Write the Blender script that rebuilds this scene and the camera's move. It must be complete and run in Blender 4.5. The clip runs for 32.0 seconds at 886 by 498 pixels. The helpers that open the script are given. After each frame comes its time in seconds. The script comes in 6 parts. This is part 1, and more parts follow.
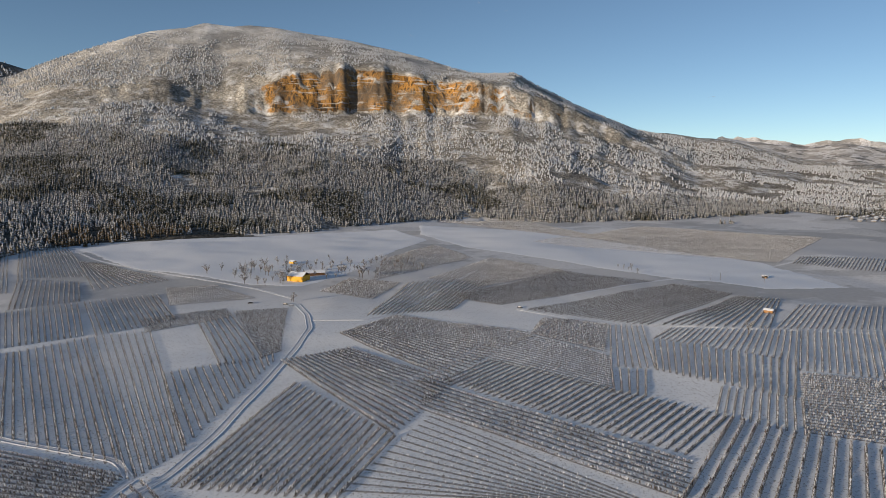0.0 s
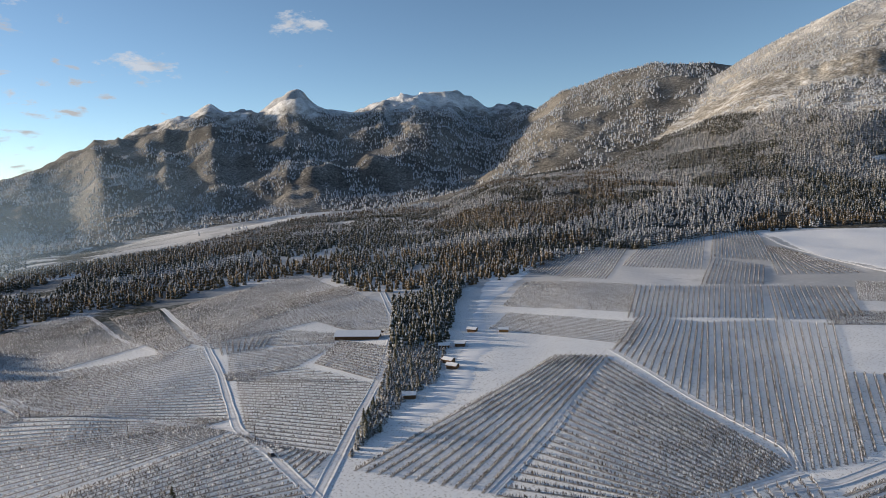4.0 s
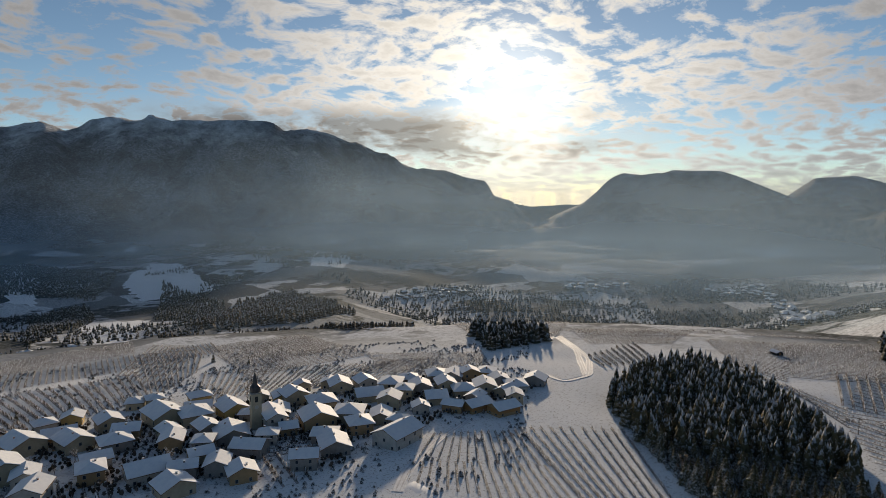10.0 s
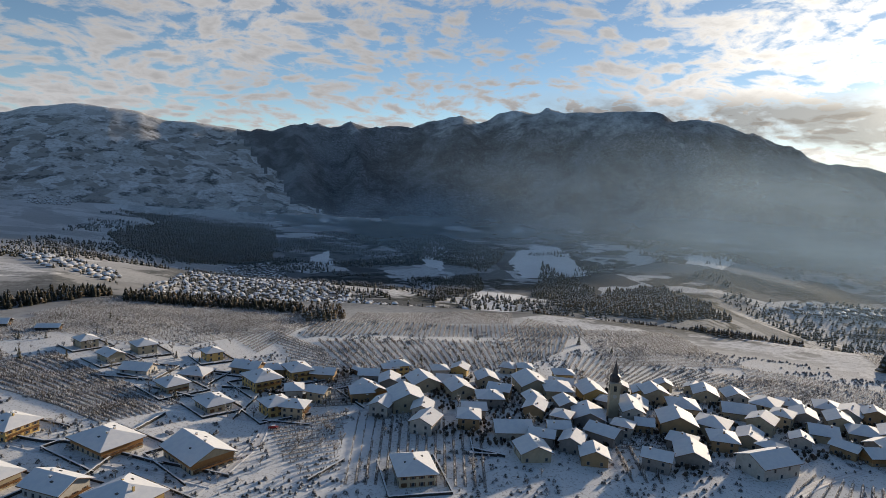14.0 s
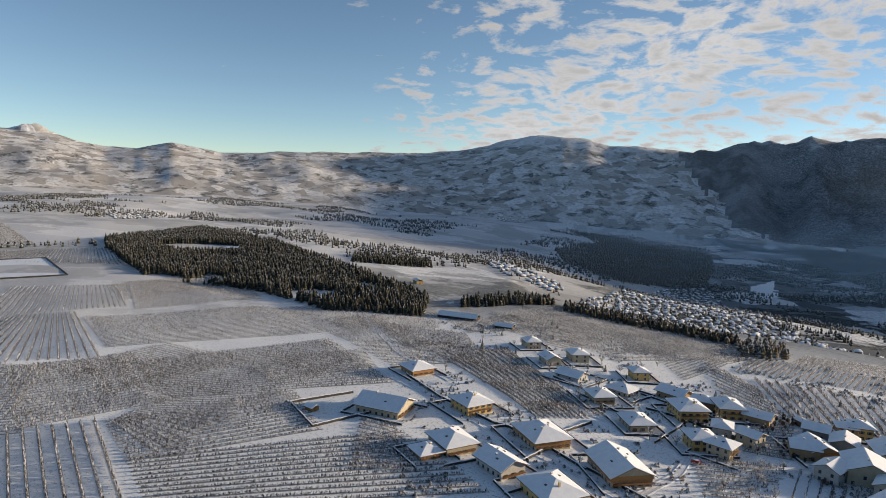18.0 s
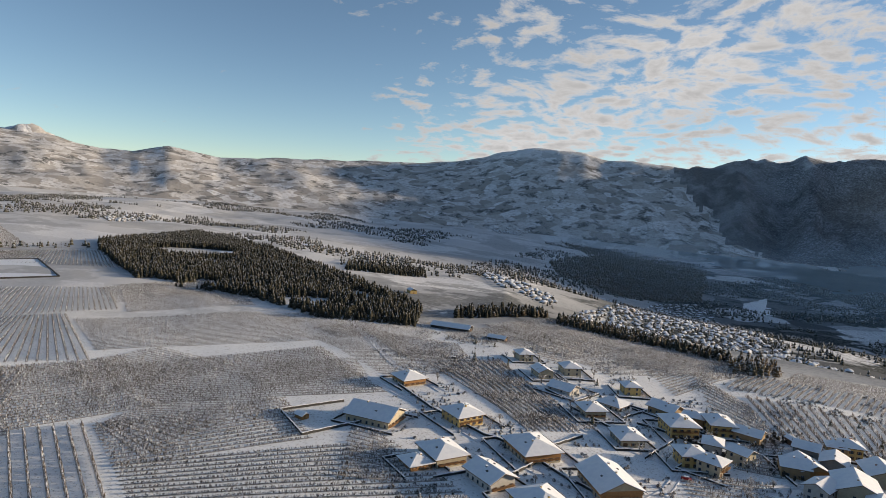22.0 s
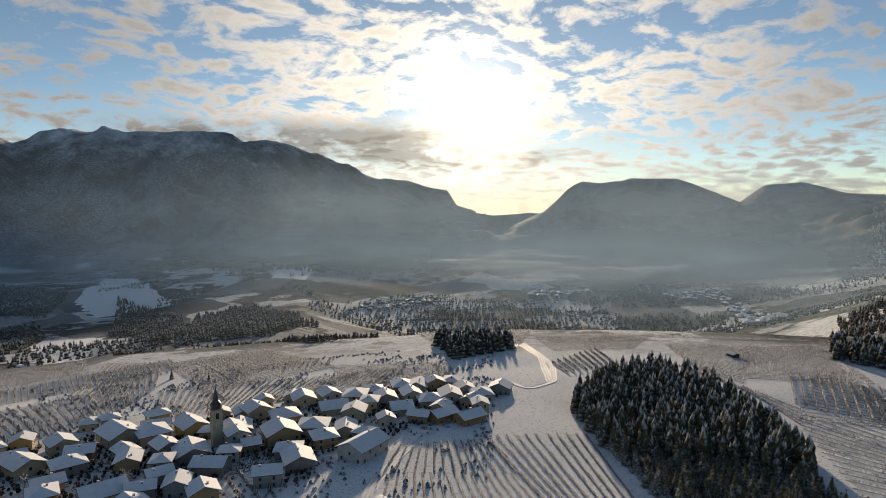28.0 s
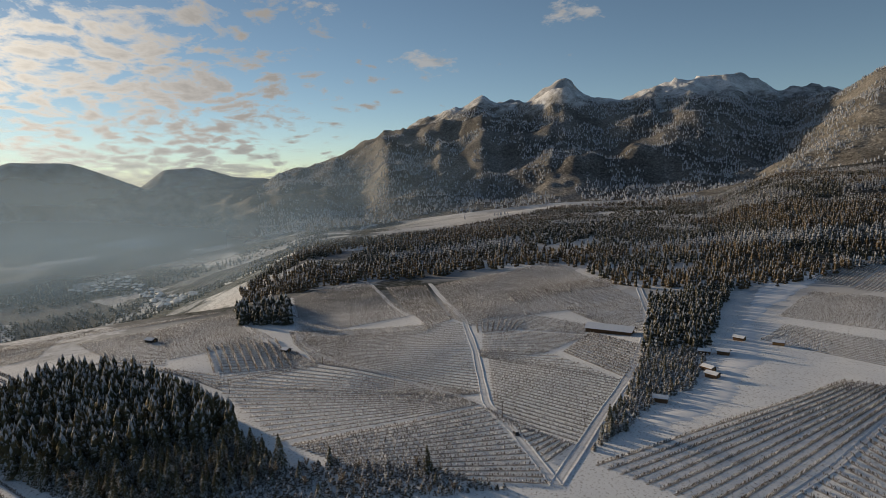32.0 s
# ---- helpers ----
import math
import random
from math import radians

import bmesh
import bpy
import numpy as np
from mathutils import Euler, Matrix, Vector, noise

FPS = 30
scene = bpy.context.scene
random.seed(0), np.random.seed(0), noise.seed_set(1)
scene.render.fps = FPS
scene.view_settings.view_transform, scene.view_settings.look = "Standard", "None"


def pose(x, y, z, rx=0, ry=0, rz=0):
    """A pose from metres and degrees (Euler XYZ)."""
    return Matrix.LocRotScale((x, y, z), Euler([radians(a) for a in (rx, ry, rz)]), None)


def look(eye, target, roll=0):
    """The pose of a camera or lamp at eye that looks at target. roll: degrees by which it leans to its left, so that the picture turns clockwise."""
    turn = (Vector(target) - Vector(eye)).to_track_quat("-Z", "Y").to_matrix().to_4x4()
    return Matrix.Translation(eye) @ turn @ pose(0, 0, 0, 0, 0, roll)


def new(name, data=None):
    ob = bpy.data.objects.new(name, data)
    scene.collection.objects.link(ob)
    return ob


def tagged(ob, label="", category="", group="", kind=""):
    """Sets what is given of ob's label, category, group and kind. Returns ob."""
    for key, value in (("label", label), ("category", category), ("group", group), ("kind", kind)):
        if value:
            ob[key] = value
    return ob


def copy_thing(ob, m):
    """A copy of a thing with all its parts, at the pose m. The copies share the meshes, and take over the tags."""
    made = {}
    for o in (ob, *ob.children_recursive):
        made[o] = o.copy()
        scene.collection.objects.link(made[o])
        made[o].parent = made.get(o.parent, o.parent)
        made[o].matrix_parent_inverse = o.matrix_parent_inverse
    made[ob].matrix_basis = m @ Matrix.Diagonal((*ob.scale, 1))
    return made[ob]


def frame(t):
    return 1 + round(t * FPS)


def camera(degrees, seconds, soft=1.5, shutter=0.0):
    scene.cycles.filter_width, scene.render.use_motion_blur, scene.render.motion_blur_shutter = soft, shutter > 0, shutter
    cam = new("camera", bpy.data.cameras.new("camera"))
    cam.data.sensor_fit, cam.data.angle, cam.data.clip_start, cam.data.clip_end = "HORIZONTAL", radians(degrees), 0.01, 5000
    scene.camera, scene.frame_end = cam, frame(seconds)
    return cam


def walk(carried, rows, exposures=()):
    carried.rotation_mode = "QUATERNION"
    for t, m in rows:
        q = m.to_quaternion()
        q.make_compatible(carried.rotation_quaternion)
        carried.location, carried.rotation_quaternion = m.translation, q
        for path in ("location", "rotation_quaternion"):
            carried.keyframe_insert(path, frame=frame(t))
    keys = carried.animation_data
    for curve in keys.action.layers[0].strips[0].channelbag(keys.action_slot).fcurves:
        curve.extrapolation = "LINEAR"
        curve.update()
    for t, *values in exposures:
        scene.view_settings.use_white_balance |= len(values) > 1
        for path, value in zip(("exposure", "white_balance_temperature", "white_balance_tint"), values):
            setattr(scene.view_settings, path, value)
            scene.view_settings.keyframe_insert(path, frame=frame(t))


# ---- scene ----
# ---- camera ----
cam = camera(70.96, 32.0, soft=0.4)
EYE_Z = 105.0
# seconds, tilt from straight down, lean, heading (degrees); the drone hovers on one spot and pans
TURNS = [
    (0.0, 83.15, -0.07, -0.11),
    (0.5, 82.94, 0.96, 6.85),
    (1.0, 82.50, 0.78, 15.50),
    (1.5, 83.10, 1.45, 23.72),
    (2.0, 83.17, 1.80, 31.63),
    (2.5, 83.57, 1.77, 35.56),
    (3.0, 82.66, 2.08, 42.91),
    (3.5, 82.95, 2.84, 50.39),
    (5.5, 83.55, 2.08, 79.30),
    (6.0, 83.94, 2.23, 86.04),
    (6.5, 84.26, 1.74, 93.45),
    (7.0, 84.26, 1.48, 99.80),
    (7.5, 84.34, 1.63, 106.05),
    (8.0, 84.47, 1.68, 112.88),
    (8.5, 84.41, 1.58, 119.15),
    (9.0, 84.36, 0.74, 124.28),
    (9.5, 84.65, 0.20, 129.82),
    (10.0, 84.89, -0.17, 136.11),
    (10.5, 84.77, -0.79, 138.49),
    (11.0, 84.85, -0.75, 142.28),
    (11.5, 84.92, -1.05, 146.34),
    (12.0, 84.65, -1.17, 150.27),
    (12.5, 84.47, -1.46, 155.88),
    (13.0, 83.86, -2.06, 159.24),
    (13.5, 83.50, -2.88, 164.97),
    (14.0, 83.23, -2.72, 170.05),
    (14.5, 83.66, -3.02, 174.50),
    (16.5, 83.79, -2.81, 194.81),
    (17.0, 83.51, -3.06, 201.06),
    (17.5, 83.31, -2.35, 206.14),
    (18.0, 83.58, -2.07, 208.77),
    (18.5, 83.75, -2.53, 208.73),
    (19.0, 83.94, -2.69, 208.54),
    (19.5, 84.33, -2.90, 208.61),
    (20.0, 84.30, -3.51, 208.64),
    (20.5, 84.57, -3.23, 208.67),
    (21.0, 84.38, -3.79, 208.97),
    (21.5, 84.65, -2.79, 208.85),
    (22.0, 84.53, -3.46, 208.42),
    (22.5, 84.70, -2.76, 207.50),
    (23.0, 84.53, -3.09, 204.53),
    (23.5, 84.60, -2.72, 198.31),
    (24.0, 85.16, -2.51, 193.51),
    (24.5, 85.65, -2.30, 188.28),
    (26.5, 86.34, -2.53, 159.01),
    (27.0, 85.76, -2.31, 150.64),
    (27.5, 86.23, -0.27, 142.28),
    (28.0, 85.78, 0.45, 132.66),
    (28.5, 85.77, 1.13, 124.87),
    (29.0, 85.27, 1.54, 118.19),
    (29.5, 84.62, 1.63, 111.00),
    (30.0, 84.50, 1.30, 106.05),
    (30.5, 84.73, 1.16, 99.52),
    (31.0, 84.15, 1.61, 92.93),
    (31.5, 83.59, 1.93, 86.02),
    (32.0, 83.38, 1.77, 81.37),
]
walk(cam, [(t, pose(0, 0, EYE_Z, rx, ry, rz)) for t, rx, ry, rz in TURNS],
     ((0, 0.05, 6500, 10), (3, 0.40, 6500, 10), (6, 0.52, 6700, 10), (7, 0.17, 6850, 10), (8, 0.0, 6850, 10), (9, -0.18, 6850, 10), (13, -0.25, 6850, 10), (14, 0.18, 6650, 10), (14.5, 0.30, 6650, 10),
      (17, 0.48, 6700, 10), (19, 0.46, 6800, 10), (23, 0.47, 6850, 10), (24, 0.52, 6950, 10), (24.5, 0.45, 7000, 10), (26.5, 0.15, 7200, 10), (27, 0.15, 7200, 10), (28, 0.00, 7200, 10), (29, -0.32, 7200, 10),
      (30, -0.43, 7200, 10), (31, -0.38, 7200, 10), (32, -0.18, 7200, 10)))

# ---- sky, sun ----
SUN_A, SUN_EL = 130.2, 9.2          # heading counter-clockwise from +y, height


def heading(a):
    return Vector((-math.sin(radians(a)), math.cos(radians(a)), 0))


sun_dir = heading(SUN_A) * math.cos(radians(SUN_EL)) + Vector((0, 0, math.sin(radians(SUN_EL))))


class Nodes:
    """Short hand for building a node tree."""

    def __init__(self, tree):
        self.t = tree
        tree.nodes.clear()

    def add(self, kind, **inputs):
        n = self.t.nodes.new(kind)
        if "_operation" in inputs:
            n.operation = inputs["_operation"]
        if "_data_type" in inputs:
            n.data_type = inputs["_data_type"]
        if "_blend_type" in inputs:
            n.blend_type = inputs["_blend_type"]
        for k, v in inputs.items():
            if not k.startswith("_"):
                s = n.inputs[int(k[1:])] if k[0] == "i" and k[1:].isdigit() else n.inputs[k.replace("__", " ")]
                if isinstance(v, bpy.types.NodeSocket):
                    self.t.links.new(v, s)
                else:
                    s.default_value = v
        return n

    def math(self, op, a, b=0.0, c=None):
        kw = dict(i0=a, i1=b)
        if c is not None:
            kw["i2"] = c
        return self.add("ShaderNodeMath", _operation=op, **kw).outputs[0]

    def ramp(self, x, *stops):
        n = self.add("ShaderNodeValToRGB", Fac=x)
        el = n.color_ramp.elements
        while len(el) < len(stops):
            el.new(0.5)
        for e, (p, c) in zip(el, stops):
            e.position = p
            e.color = (*c, 1) if isinstance(c, tuple) else (c, c, c, 1)
        return n.outputs["Color"]

    def mix(self, f, a, b, blend="MIX"):
        n = self.add("ShaderNodeMix", _data_type="RGBA", _blend_type=blend)
        for s, v in ((n.inputs[0], f), (n.inputs[6], a), (n.inputs[7], b)):
            if isinstance(v, bpy.types.NodeSocket):
                self.t.links.new(v, s)
            elif isinstance(v, tuple):
                s.default_value = (*v, 1)
            else:
                s.default_value = v
        return n.outputs[2]

    def noise(self, vec, scale, detail=4.0, rough=0.55):
        return self.add("ShaderNodeTexNoise", Vector=vec, Scale=scale, Detail=detail, Roughness=rough).outputs["Fac"]


world = bpy.data.worlds.new("winter_sky")
scene.world = world
world.use_nodes = True
n = Nodes(world.node_tree)
co = n.add("ShaderNodeTexCoord").outputs["Generated"]
sky = n.add("ShaderNodeTexSky")
sky.sky_type, sky.sun_disc = "NISHITA", False
sky.sun_elevation, sky.sun_rotation = radians(SUN_EL), radians(-SUN_A)
sky.altitude, sky.air_density, sky.dust_density, sky.ozone_density = 1400.0, 0.72, 0.10, 1.6
toward = n.add("ShaderNodeVectorMath", _operation="DOT_PRODUCT", i0=co, i1=sun_dir).outputs["Value"]
sep = n.add("ShaderNodeSeparateXYZ", Vector=co)
# how far round from the middle of the cloud field, 1 in the middle and 0 at its rims
side = n.add("ShaderNodeVectorMath", _operation="DOT_PRODUCT", i0=co, i1=heading(152)).outputs["Value"]
reach = n.add("ShaderNodeMapRange", Value=side, i1=0.34, i2=0.64).outputs[0]
wide = n.add("ShaderNodeMapping", Vector=co, Scale=(1, 1, 2.3), Rotation=(radians(6), 0, 0)).outputs[0]
# the cloud deck is a flat layer: puffs crowd together towards the horizon
up = n.math("ADD", n.math("MAXIMUM", sep.outputs[2], 0.0), 0.24)
deck = n.add("ShaderNodeCombineXYZ", X=n.math("DIVIDE", sep.outputs[0], up), Y=n.math("DIVIDE", sep.outputs[1], up)).outputs[0]
warp = n.add("ShaderNodeVectorMath", _operation="MULTIPLY_ADD", i0=n.add("ShaderNodeTexNoise", Vector=deck, Scale=2.2, Detail=2.0).outputs["Color"],
             i1=(0.26, 0.26, 0.0), i2=deck).outputs[0]
cells = n.add("ShaderNodeTexVoronoi", Vector=warp, Scale=9.5, Randomness=0.9).outputs["Distance"]
puffs = n.math("MULTIPLY_ADD", cells, -0.30, n.math("ADD", n.noise(warp, 9.5, 7.0, 0.62), 0.125))
banks = n.noise(deck, 0.9, 3.0, 0.55)
cover = n.math("MULTIPLY_ADD", n.math("SUBTRACT", banks, 0.5), 0.55, puffs)
cover = n.math("MULTIPLY_ADD", n.math("SUBTRACT", reach, 1.0), 0.36, cover)
cover = n.math("MULTIPLY_ADD", sep.outputs[2], -0.10, cover)
cover = n.add("ShaderNodeMapRange", Value=cover, i1=0.35, i2=0.51).outputs[0]
cover = n.math("MULTIPLY", cover, n.add("ShaderNodeMapRange", Value=sep.outputs[2], i1=-0.02, i2=0.06, i3=0.55, i4=1.0).outputs[0])
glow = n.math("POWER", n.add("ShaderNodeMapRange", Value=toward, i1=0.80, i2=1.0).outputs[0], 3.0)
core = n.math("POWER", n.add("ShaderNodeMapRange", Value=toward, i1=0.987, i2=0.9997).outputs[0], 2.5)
# a grey bank hangs low under the sun
bank_side = n.add("ShaderNodeVectorMath", _operation="DOT_PRODUCT", i0=co, i1=heading(141)).outputs["Value"]
low_bank = n.math("MULTIPLY", n.add("ShaderNodeMapRange", Value=bank_side, i1=0.90, i2=0.97).outputs[0],
                  n.ramp(n.math("MULTIPLY_ADD", puffs, 0.03, sep.outputs[2]), (0.052, 0.0), (0.082, 1.0), (0.125, 1.0), (0.155, 0.0)))
low_bank = n.math("MULTIPLY", low_bank, n.ramp(n.noise(wide, 7.0, 5, 0.6), (0.36, 0.0), (0.52, 1.0)))
dense = n.ramp(puffs, (0.44, 1.0), (0.68, 0.74))
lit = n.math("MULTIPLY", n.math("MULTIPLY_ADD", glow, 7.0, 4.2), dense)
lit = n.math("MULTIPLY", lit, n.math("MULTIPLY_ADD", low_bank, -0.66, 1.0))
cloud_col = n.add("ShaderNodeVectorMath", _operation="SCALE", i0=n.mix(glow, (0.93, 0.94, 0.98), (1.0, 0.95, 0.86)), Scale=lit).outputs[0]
# three small loose clouds in the clear part of the sky
for turn, lift, size in ((82.5, 10.2, 3.4), (69.5, 13.6, 3.6), (92.0, 15.0, 3.0)):
    spot = heading(turn) * math.cos(radians(lift)) + Vector((0, 0, math.sin(radians(lift))))
    near = n.add("ShaderNodeVectorMath", _operation="DISTANCE", i0=n.add("ShaderNodeVectorMath", _operation="MULTIPLY", i0=co, i1=(1, 1, 2.2)).outputs[0],
                 i1=(spot.x, spot.y, spot.z * 2.2)).outputs["Value"]
    wisp = n.math("SUBTRACT", n.noise(n.add("ShaderNodeMapping", Vector=co, Rotation=(0.3, 0, 0), Scale=(1, 1, 2.4)).outputs[0], 26.0, 6.0, 0.62), n.math("MULTIPLY", near, 0.36 / math.sin(radians(size))))
    cover = n.math("MAXIMUM", cover, n.add("ShaderNodeMapRange", Value=wisp, i1=0.30, i2=0.46, i3=0.0, i4=0.75).outputs[0])
blue = n.mix(1.0, sky.outputs[0], (0.985, 0.985, 0.94), "MULTIPLY")
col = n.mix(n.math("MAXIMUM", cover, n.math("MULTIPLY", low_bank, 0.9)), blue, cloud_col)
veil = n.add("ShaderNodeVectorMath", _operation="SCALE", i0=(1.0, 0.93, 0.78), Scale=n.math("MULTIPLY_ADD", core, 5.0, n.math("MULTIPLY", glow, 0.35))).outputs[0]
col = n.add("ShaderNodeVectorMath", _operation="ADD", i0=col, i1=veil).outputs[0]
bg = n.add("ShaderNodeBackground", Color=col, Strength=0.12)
n.add("ShaderNodeOutputWorld", Surface=bg.outputs[0])

sun = new("sun", bpy.data.lights.new("sun", "SUN"))
sun.data.energy, sun.data.angle, sun.data.color = 4.8, radians(2.0), (1.0, 0.825, 0.62)
sun.matrix_world = look(sun_dir * 500, (0, 0, 0))
scene.view_settings.exposure = 0.0

# ---- the lie of the land ----
# heights at set distances from the hovering place, heading by heading
NEAR_D = np.array([0, 225, 450, 750, 1125, 1500, 2400, 3900, 4950.0])
NEAR = {}
NEAR.update({-38: (0, 0, 0, 0, 2, 3, 3, 34), -20: (0, 0, 0, 0, 1, 6, 10, 20), 0: (0, 0, 0, 0, 2, 6, 20, 30), 30: (0, 0, 0, 0, 3, 8, 20, 30)})
NEAR.update({50: (0, 0, -2, -2, 4, 12, 20, 10), 70: (0, -1, -2, 2, 0, 2, 0, -20), 90: (0, -2, -4, -5, -29, -44, -58, -89), 105: (-1, -3, -8, -22, -55, -74, -98, -89)})
NEAR.update({125: (-2, -5, -15, -26, -62, -88, -126, -121), 145: (-2, -8, -24, -43, -69, -88, -121, -112), 165: (-2, -8, -24, -48, -85, -103, -121, -66), 185: (-2, -7, -20, -42, -89, -106, -98, 2)})
NEAR.update({205: (-1, -5, -14, -29, -53, -74, -70, 25), 225: (0, -2, -6, -11, -22, -31, -31, 25), 245: (0, 0, -1, -2, -3, -5, -3, 43), 285: (0, 0, 0, 0, 0, 2, 3, 40)})
# crests: (heading, height in degrees over the eye), how far the crest and the foot lie, steepness, roughness
RIDGES = {}
RIDGES["plateau_mountain"] = dict(foot=3300, top=4700, p=1.0, rough=18, crest=(
        (174, -7), (180, -2), (184, 1), (187, 2.8), (190, 3.0), (193.8, 3.3), (195.7, 3.8), (198.2, 4.0), (201, 3.95), (203.3, 3.5), (204.7, 2.95), (209.4, 2.35), (213.5, 2.0),
        (217.5, 1.9), (222.5, 1.7), (228.2, 1.35), (230.7, 1.75), (232.2, 2.0), (234.8, 1.45), (237, 1.4), (241, 2.2), (244, 2.4), (247, 2.7), (255, 2.6), (275, 2.2),
        (300, 2.0), (321, 1.2), (323.5, 1.5), (327.4, 2.2), (330, 1.9), (335, 2.6), (341, 2.4), (346, 1.5), (356, -4)))
RIDGES["long_mountain"] = dict(foot=3350, top=4600, p=1.35, rough=75, crest=(
        (126.5, -4), (128.4, -2.4), (129.8, -.9), (131.4, -.4), (132.2, 1.0), (134.4, 1.3), (136.1, 2.0), (138.6, 2.1), (140, 2.8), (141.3, 3.6), (144.2, 4.2), (147.5, 5.5),
        (150.3, 5.4), (151.4, 5.9), (155.7, 6.1), (160.3, 6.0), (164.4, 5.75), (167, 4.7), (168.7, 5.4), (171.2, 4.75), (173.2, 3.75), (175.3, 4.3), (176.6, 3.7),
        (178.4, 4.0), (180.6, 3.7), (182.3, 3.75), (185, 3.1), (190, 2.4), (196, .5), (212, -6)))
RIDGES["table_mountain"] = dict(foot=3600, top=4450, p=1.5, rough=50, crest=(
        (100, -5), (104.5, -1.8), (107.1, -.3), (108.3, .15), (110.3, 1.0), (112.2, 1.75), (114, 1.95), (116, 1.9), (116.8, 1.55), (118.3, 1.65), (120.1, 1.7), (121.6, .85),
        (123.5, -1.0), (127.4, -2.9), (129, -5)))
RIDGES["distant_mountain"] = dict(foot=3800, top=4650, p=1.3, rough=45, crest=(
        (80, -5), (86, -2), (92, -.6), (95.2, -.1), (98, .2), (101, .7), (102.8, 1.35), (105.3, 1.05), (106, .6), (107.1, -.2), (111, -2)))
RIDGES["far_hills"] = dict(foot=4650, top=4850, p=1.0, rough=10, crest=((118, -1.6), (124, -1.2), (128, -1.15), (131, -.5), (136, -1.5)))
RIDGES["snow_peaks"] = dict(foot=2250, top=4450, p=1.2, rough=80, crest=(
        (32, -3), (40, 1), (45, 3.5), (48.3, 4.9), (51, 5.8), (53.3, 5.9), (55.5, 6.8), (57.2, 7.4), (58.7, 7.1), (59.9, 6.8), (61.1, 7.0), (63.3, 6.7), (65.5, 5.9), (67, 5.9), (69.1, 7.0), (70.5, 7.8),
        (71.9, 7.1), (73.4, 6.1), (76.4, 6.0), (77.6, 6.5), (79.9, 6.0), (81.9, 5.3), (85, 4.5), (87.1, 3.6), (90.3, 2.0), (92.9, 1.2), (95.4, .45), (99, -1.2), (103, -3)))
RIDGES["white_peaks"] = dict(foot=4480, top=4830, p=1.0, rough=20, crest=(
        (235, -2), (239, 1.5), (241, 2.5), (242.5, 3.0), (244, 2.8), (247, 3.1), (252, 2.9), (262, 2.6), (285, 2.2), (310, 1.7), (320, 1.5), (323.5, 1.9), (327.4, 2.5),
        (330, 2.2), (333, 2.6), (336, 2.9), (340, 2.4), (344, .5), (348, -4)))
RIDGES["wooded_shoulder"] = dict(foot=1875, top=3600, p=1.1, rough=25, crest=(
        (16, 0), (24, 5), (30, 7.0), (34.5, 7.9), (39.2, 8.4), (41.8, 8.0), (46.9, 6.7), (49.5, 5.0), (52.2, 3.0), (55.3, .4), (60, -1.0), (66, -2.2), (74, -4), (80, -6)))
RIDGES["wooded_spur"] = dict(foot=960, top=2200, p=1.0, rough=16, crest=(
        (14, -5), (22, -2), (28, -.6), (34, .1), (40, .1), (44, -.1), (48, -.2), (53, -.7), (56, -1.7), (59, -3.2), (62, -4.0), (68, -5.0), (76, -6.2), (84, -7.2), (92, -8.2)))
RIDGES["rocky_mountain"] = dict(foot=1170, top=3350, p=1.45, rough=20, crest=(
        (-36, .3), (-30, 1.0), (-25, 2.5), (-21, 3.1), (-17, 3.6), (-12.2, 5.7), (-8.4, 7.6), (-6.5, 8.7), (-2.7, 8.6), (2, 10.1), (8.8, 11.5),
        (14.7, 12.15), (20, 12.1), (22, 11.7), (26, 10.7), (32, 8.1), (36, 6), (42, 3.5), (50, -1), (55, -5)))
# broken crests: how high and how wide the teeth are
JAGGED = {"white_peaks": (75, 190), "snow_peaks": (125, 200), "long_mountain": (70, 200), "plateau_mountain": (35, 420)}
# spurs and ravines that run down the flanks: height, and how many degrees lie from spur to spur
RIBS = {"snow_peaks": (230, 9.0), "long_mountain": (200, 5.0), "table_mountain": (130, 4.0), "distant_mountain": (130, 4.0), "wooded_shoulder": (50, 8.0),
        "plateau_mountain": (28, 7.0), "rocky_mountain": (22, 8.0)}
FOOT = ((-40, 1050), (-24, 950), (-16, 950), (-10, 900), (-4, 970), (1, 930), (6, 840), (12, 765), (22, 740), (32, 700), (40, 560), (50, 520), (60, 600))


def hashed(ix, iy, seed):
    h = (ix.astype(np.int64) * 374761393 + iy.astype(np.int64) * 668265263 + seed * 974634777) & 0xFFFFFFFF
    h = ((h ^ (h >> 13)) * 1274126177) & 0xFFFFFFFF
    return ((h ^ (h >> 16)) & 0xFFFF) / 65535.0


def vnoise(x, y, seed=0):
    """Smooth value noise, 0 to 1."""
    ix, iy = np.floor(x), np.floor(y)
    fx, fy = x - ix, y - iy
    fx, fy = fx * fx * (3 - 2 * fx), fy * fy * (3 - 2 * fy)
    a, b = hashed(ix, iy, seed), hashed(ix + 1, iy, seed)
    c, d = hashed(ix, iy + 1, seed), hashed(ix + 1, iy + 1, seed)
    return (a + (b - a) * fx) * (1 - fy) + (c + (d - c) * fx) * fy


def fbm(x, y, scale, octaves=4, seed=0, ridged=False):
    v, amp, tot = 0.0, 1.0, 0.0
    for o in range(octaves):
        k = vnoise(x / scale + 17.3 * o, y / scale - 9.1 * o, seed + o)
        v = v + amp * ((1 - np.abs(2 * k - 1)) if ridged else k)
        tot, amp, scale = tot + amp, amp * 0.5, scale * 0.5
    return v / tot


def smooth(a, b, x):
    t = np.clip((x - a) / (b - a), 0, 1)
    return t * t * (3 - 2 * t)


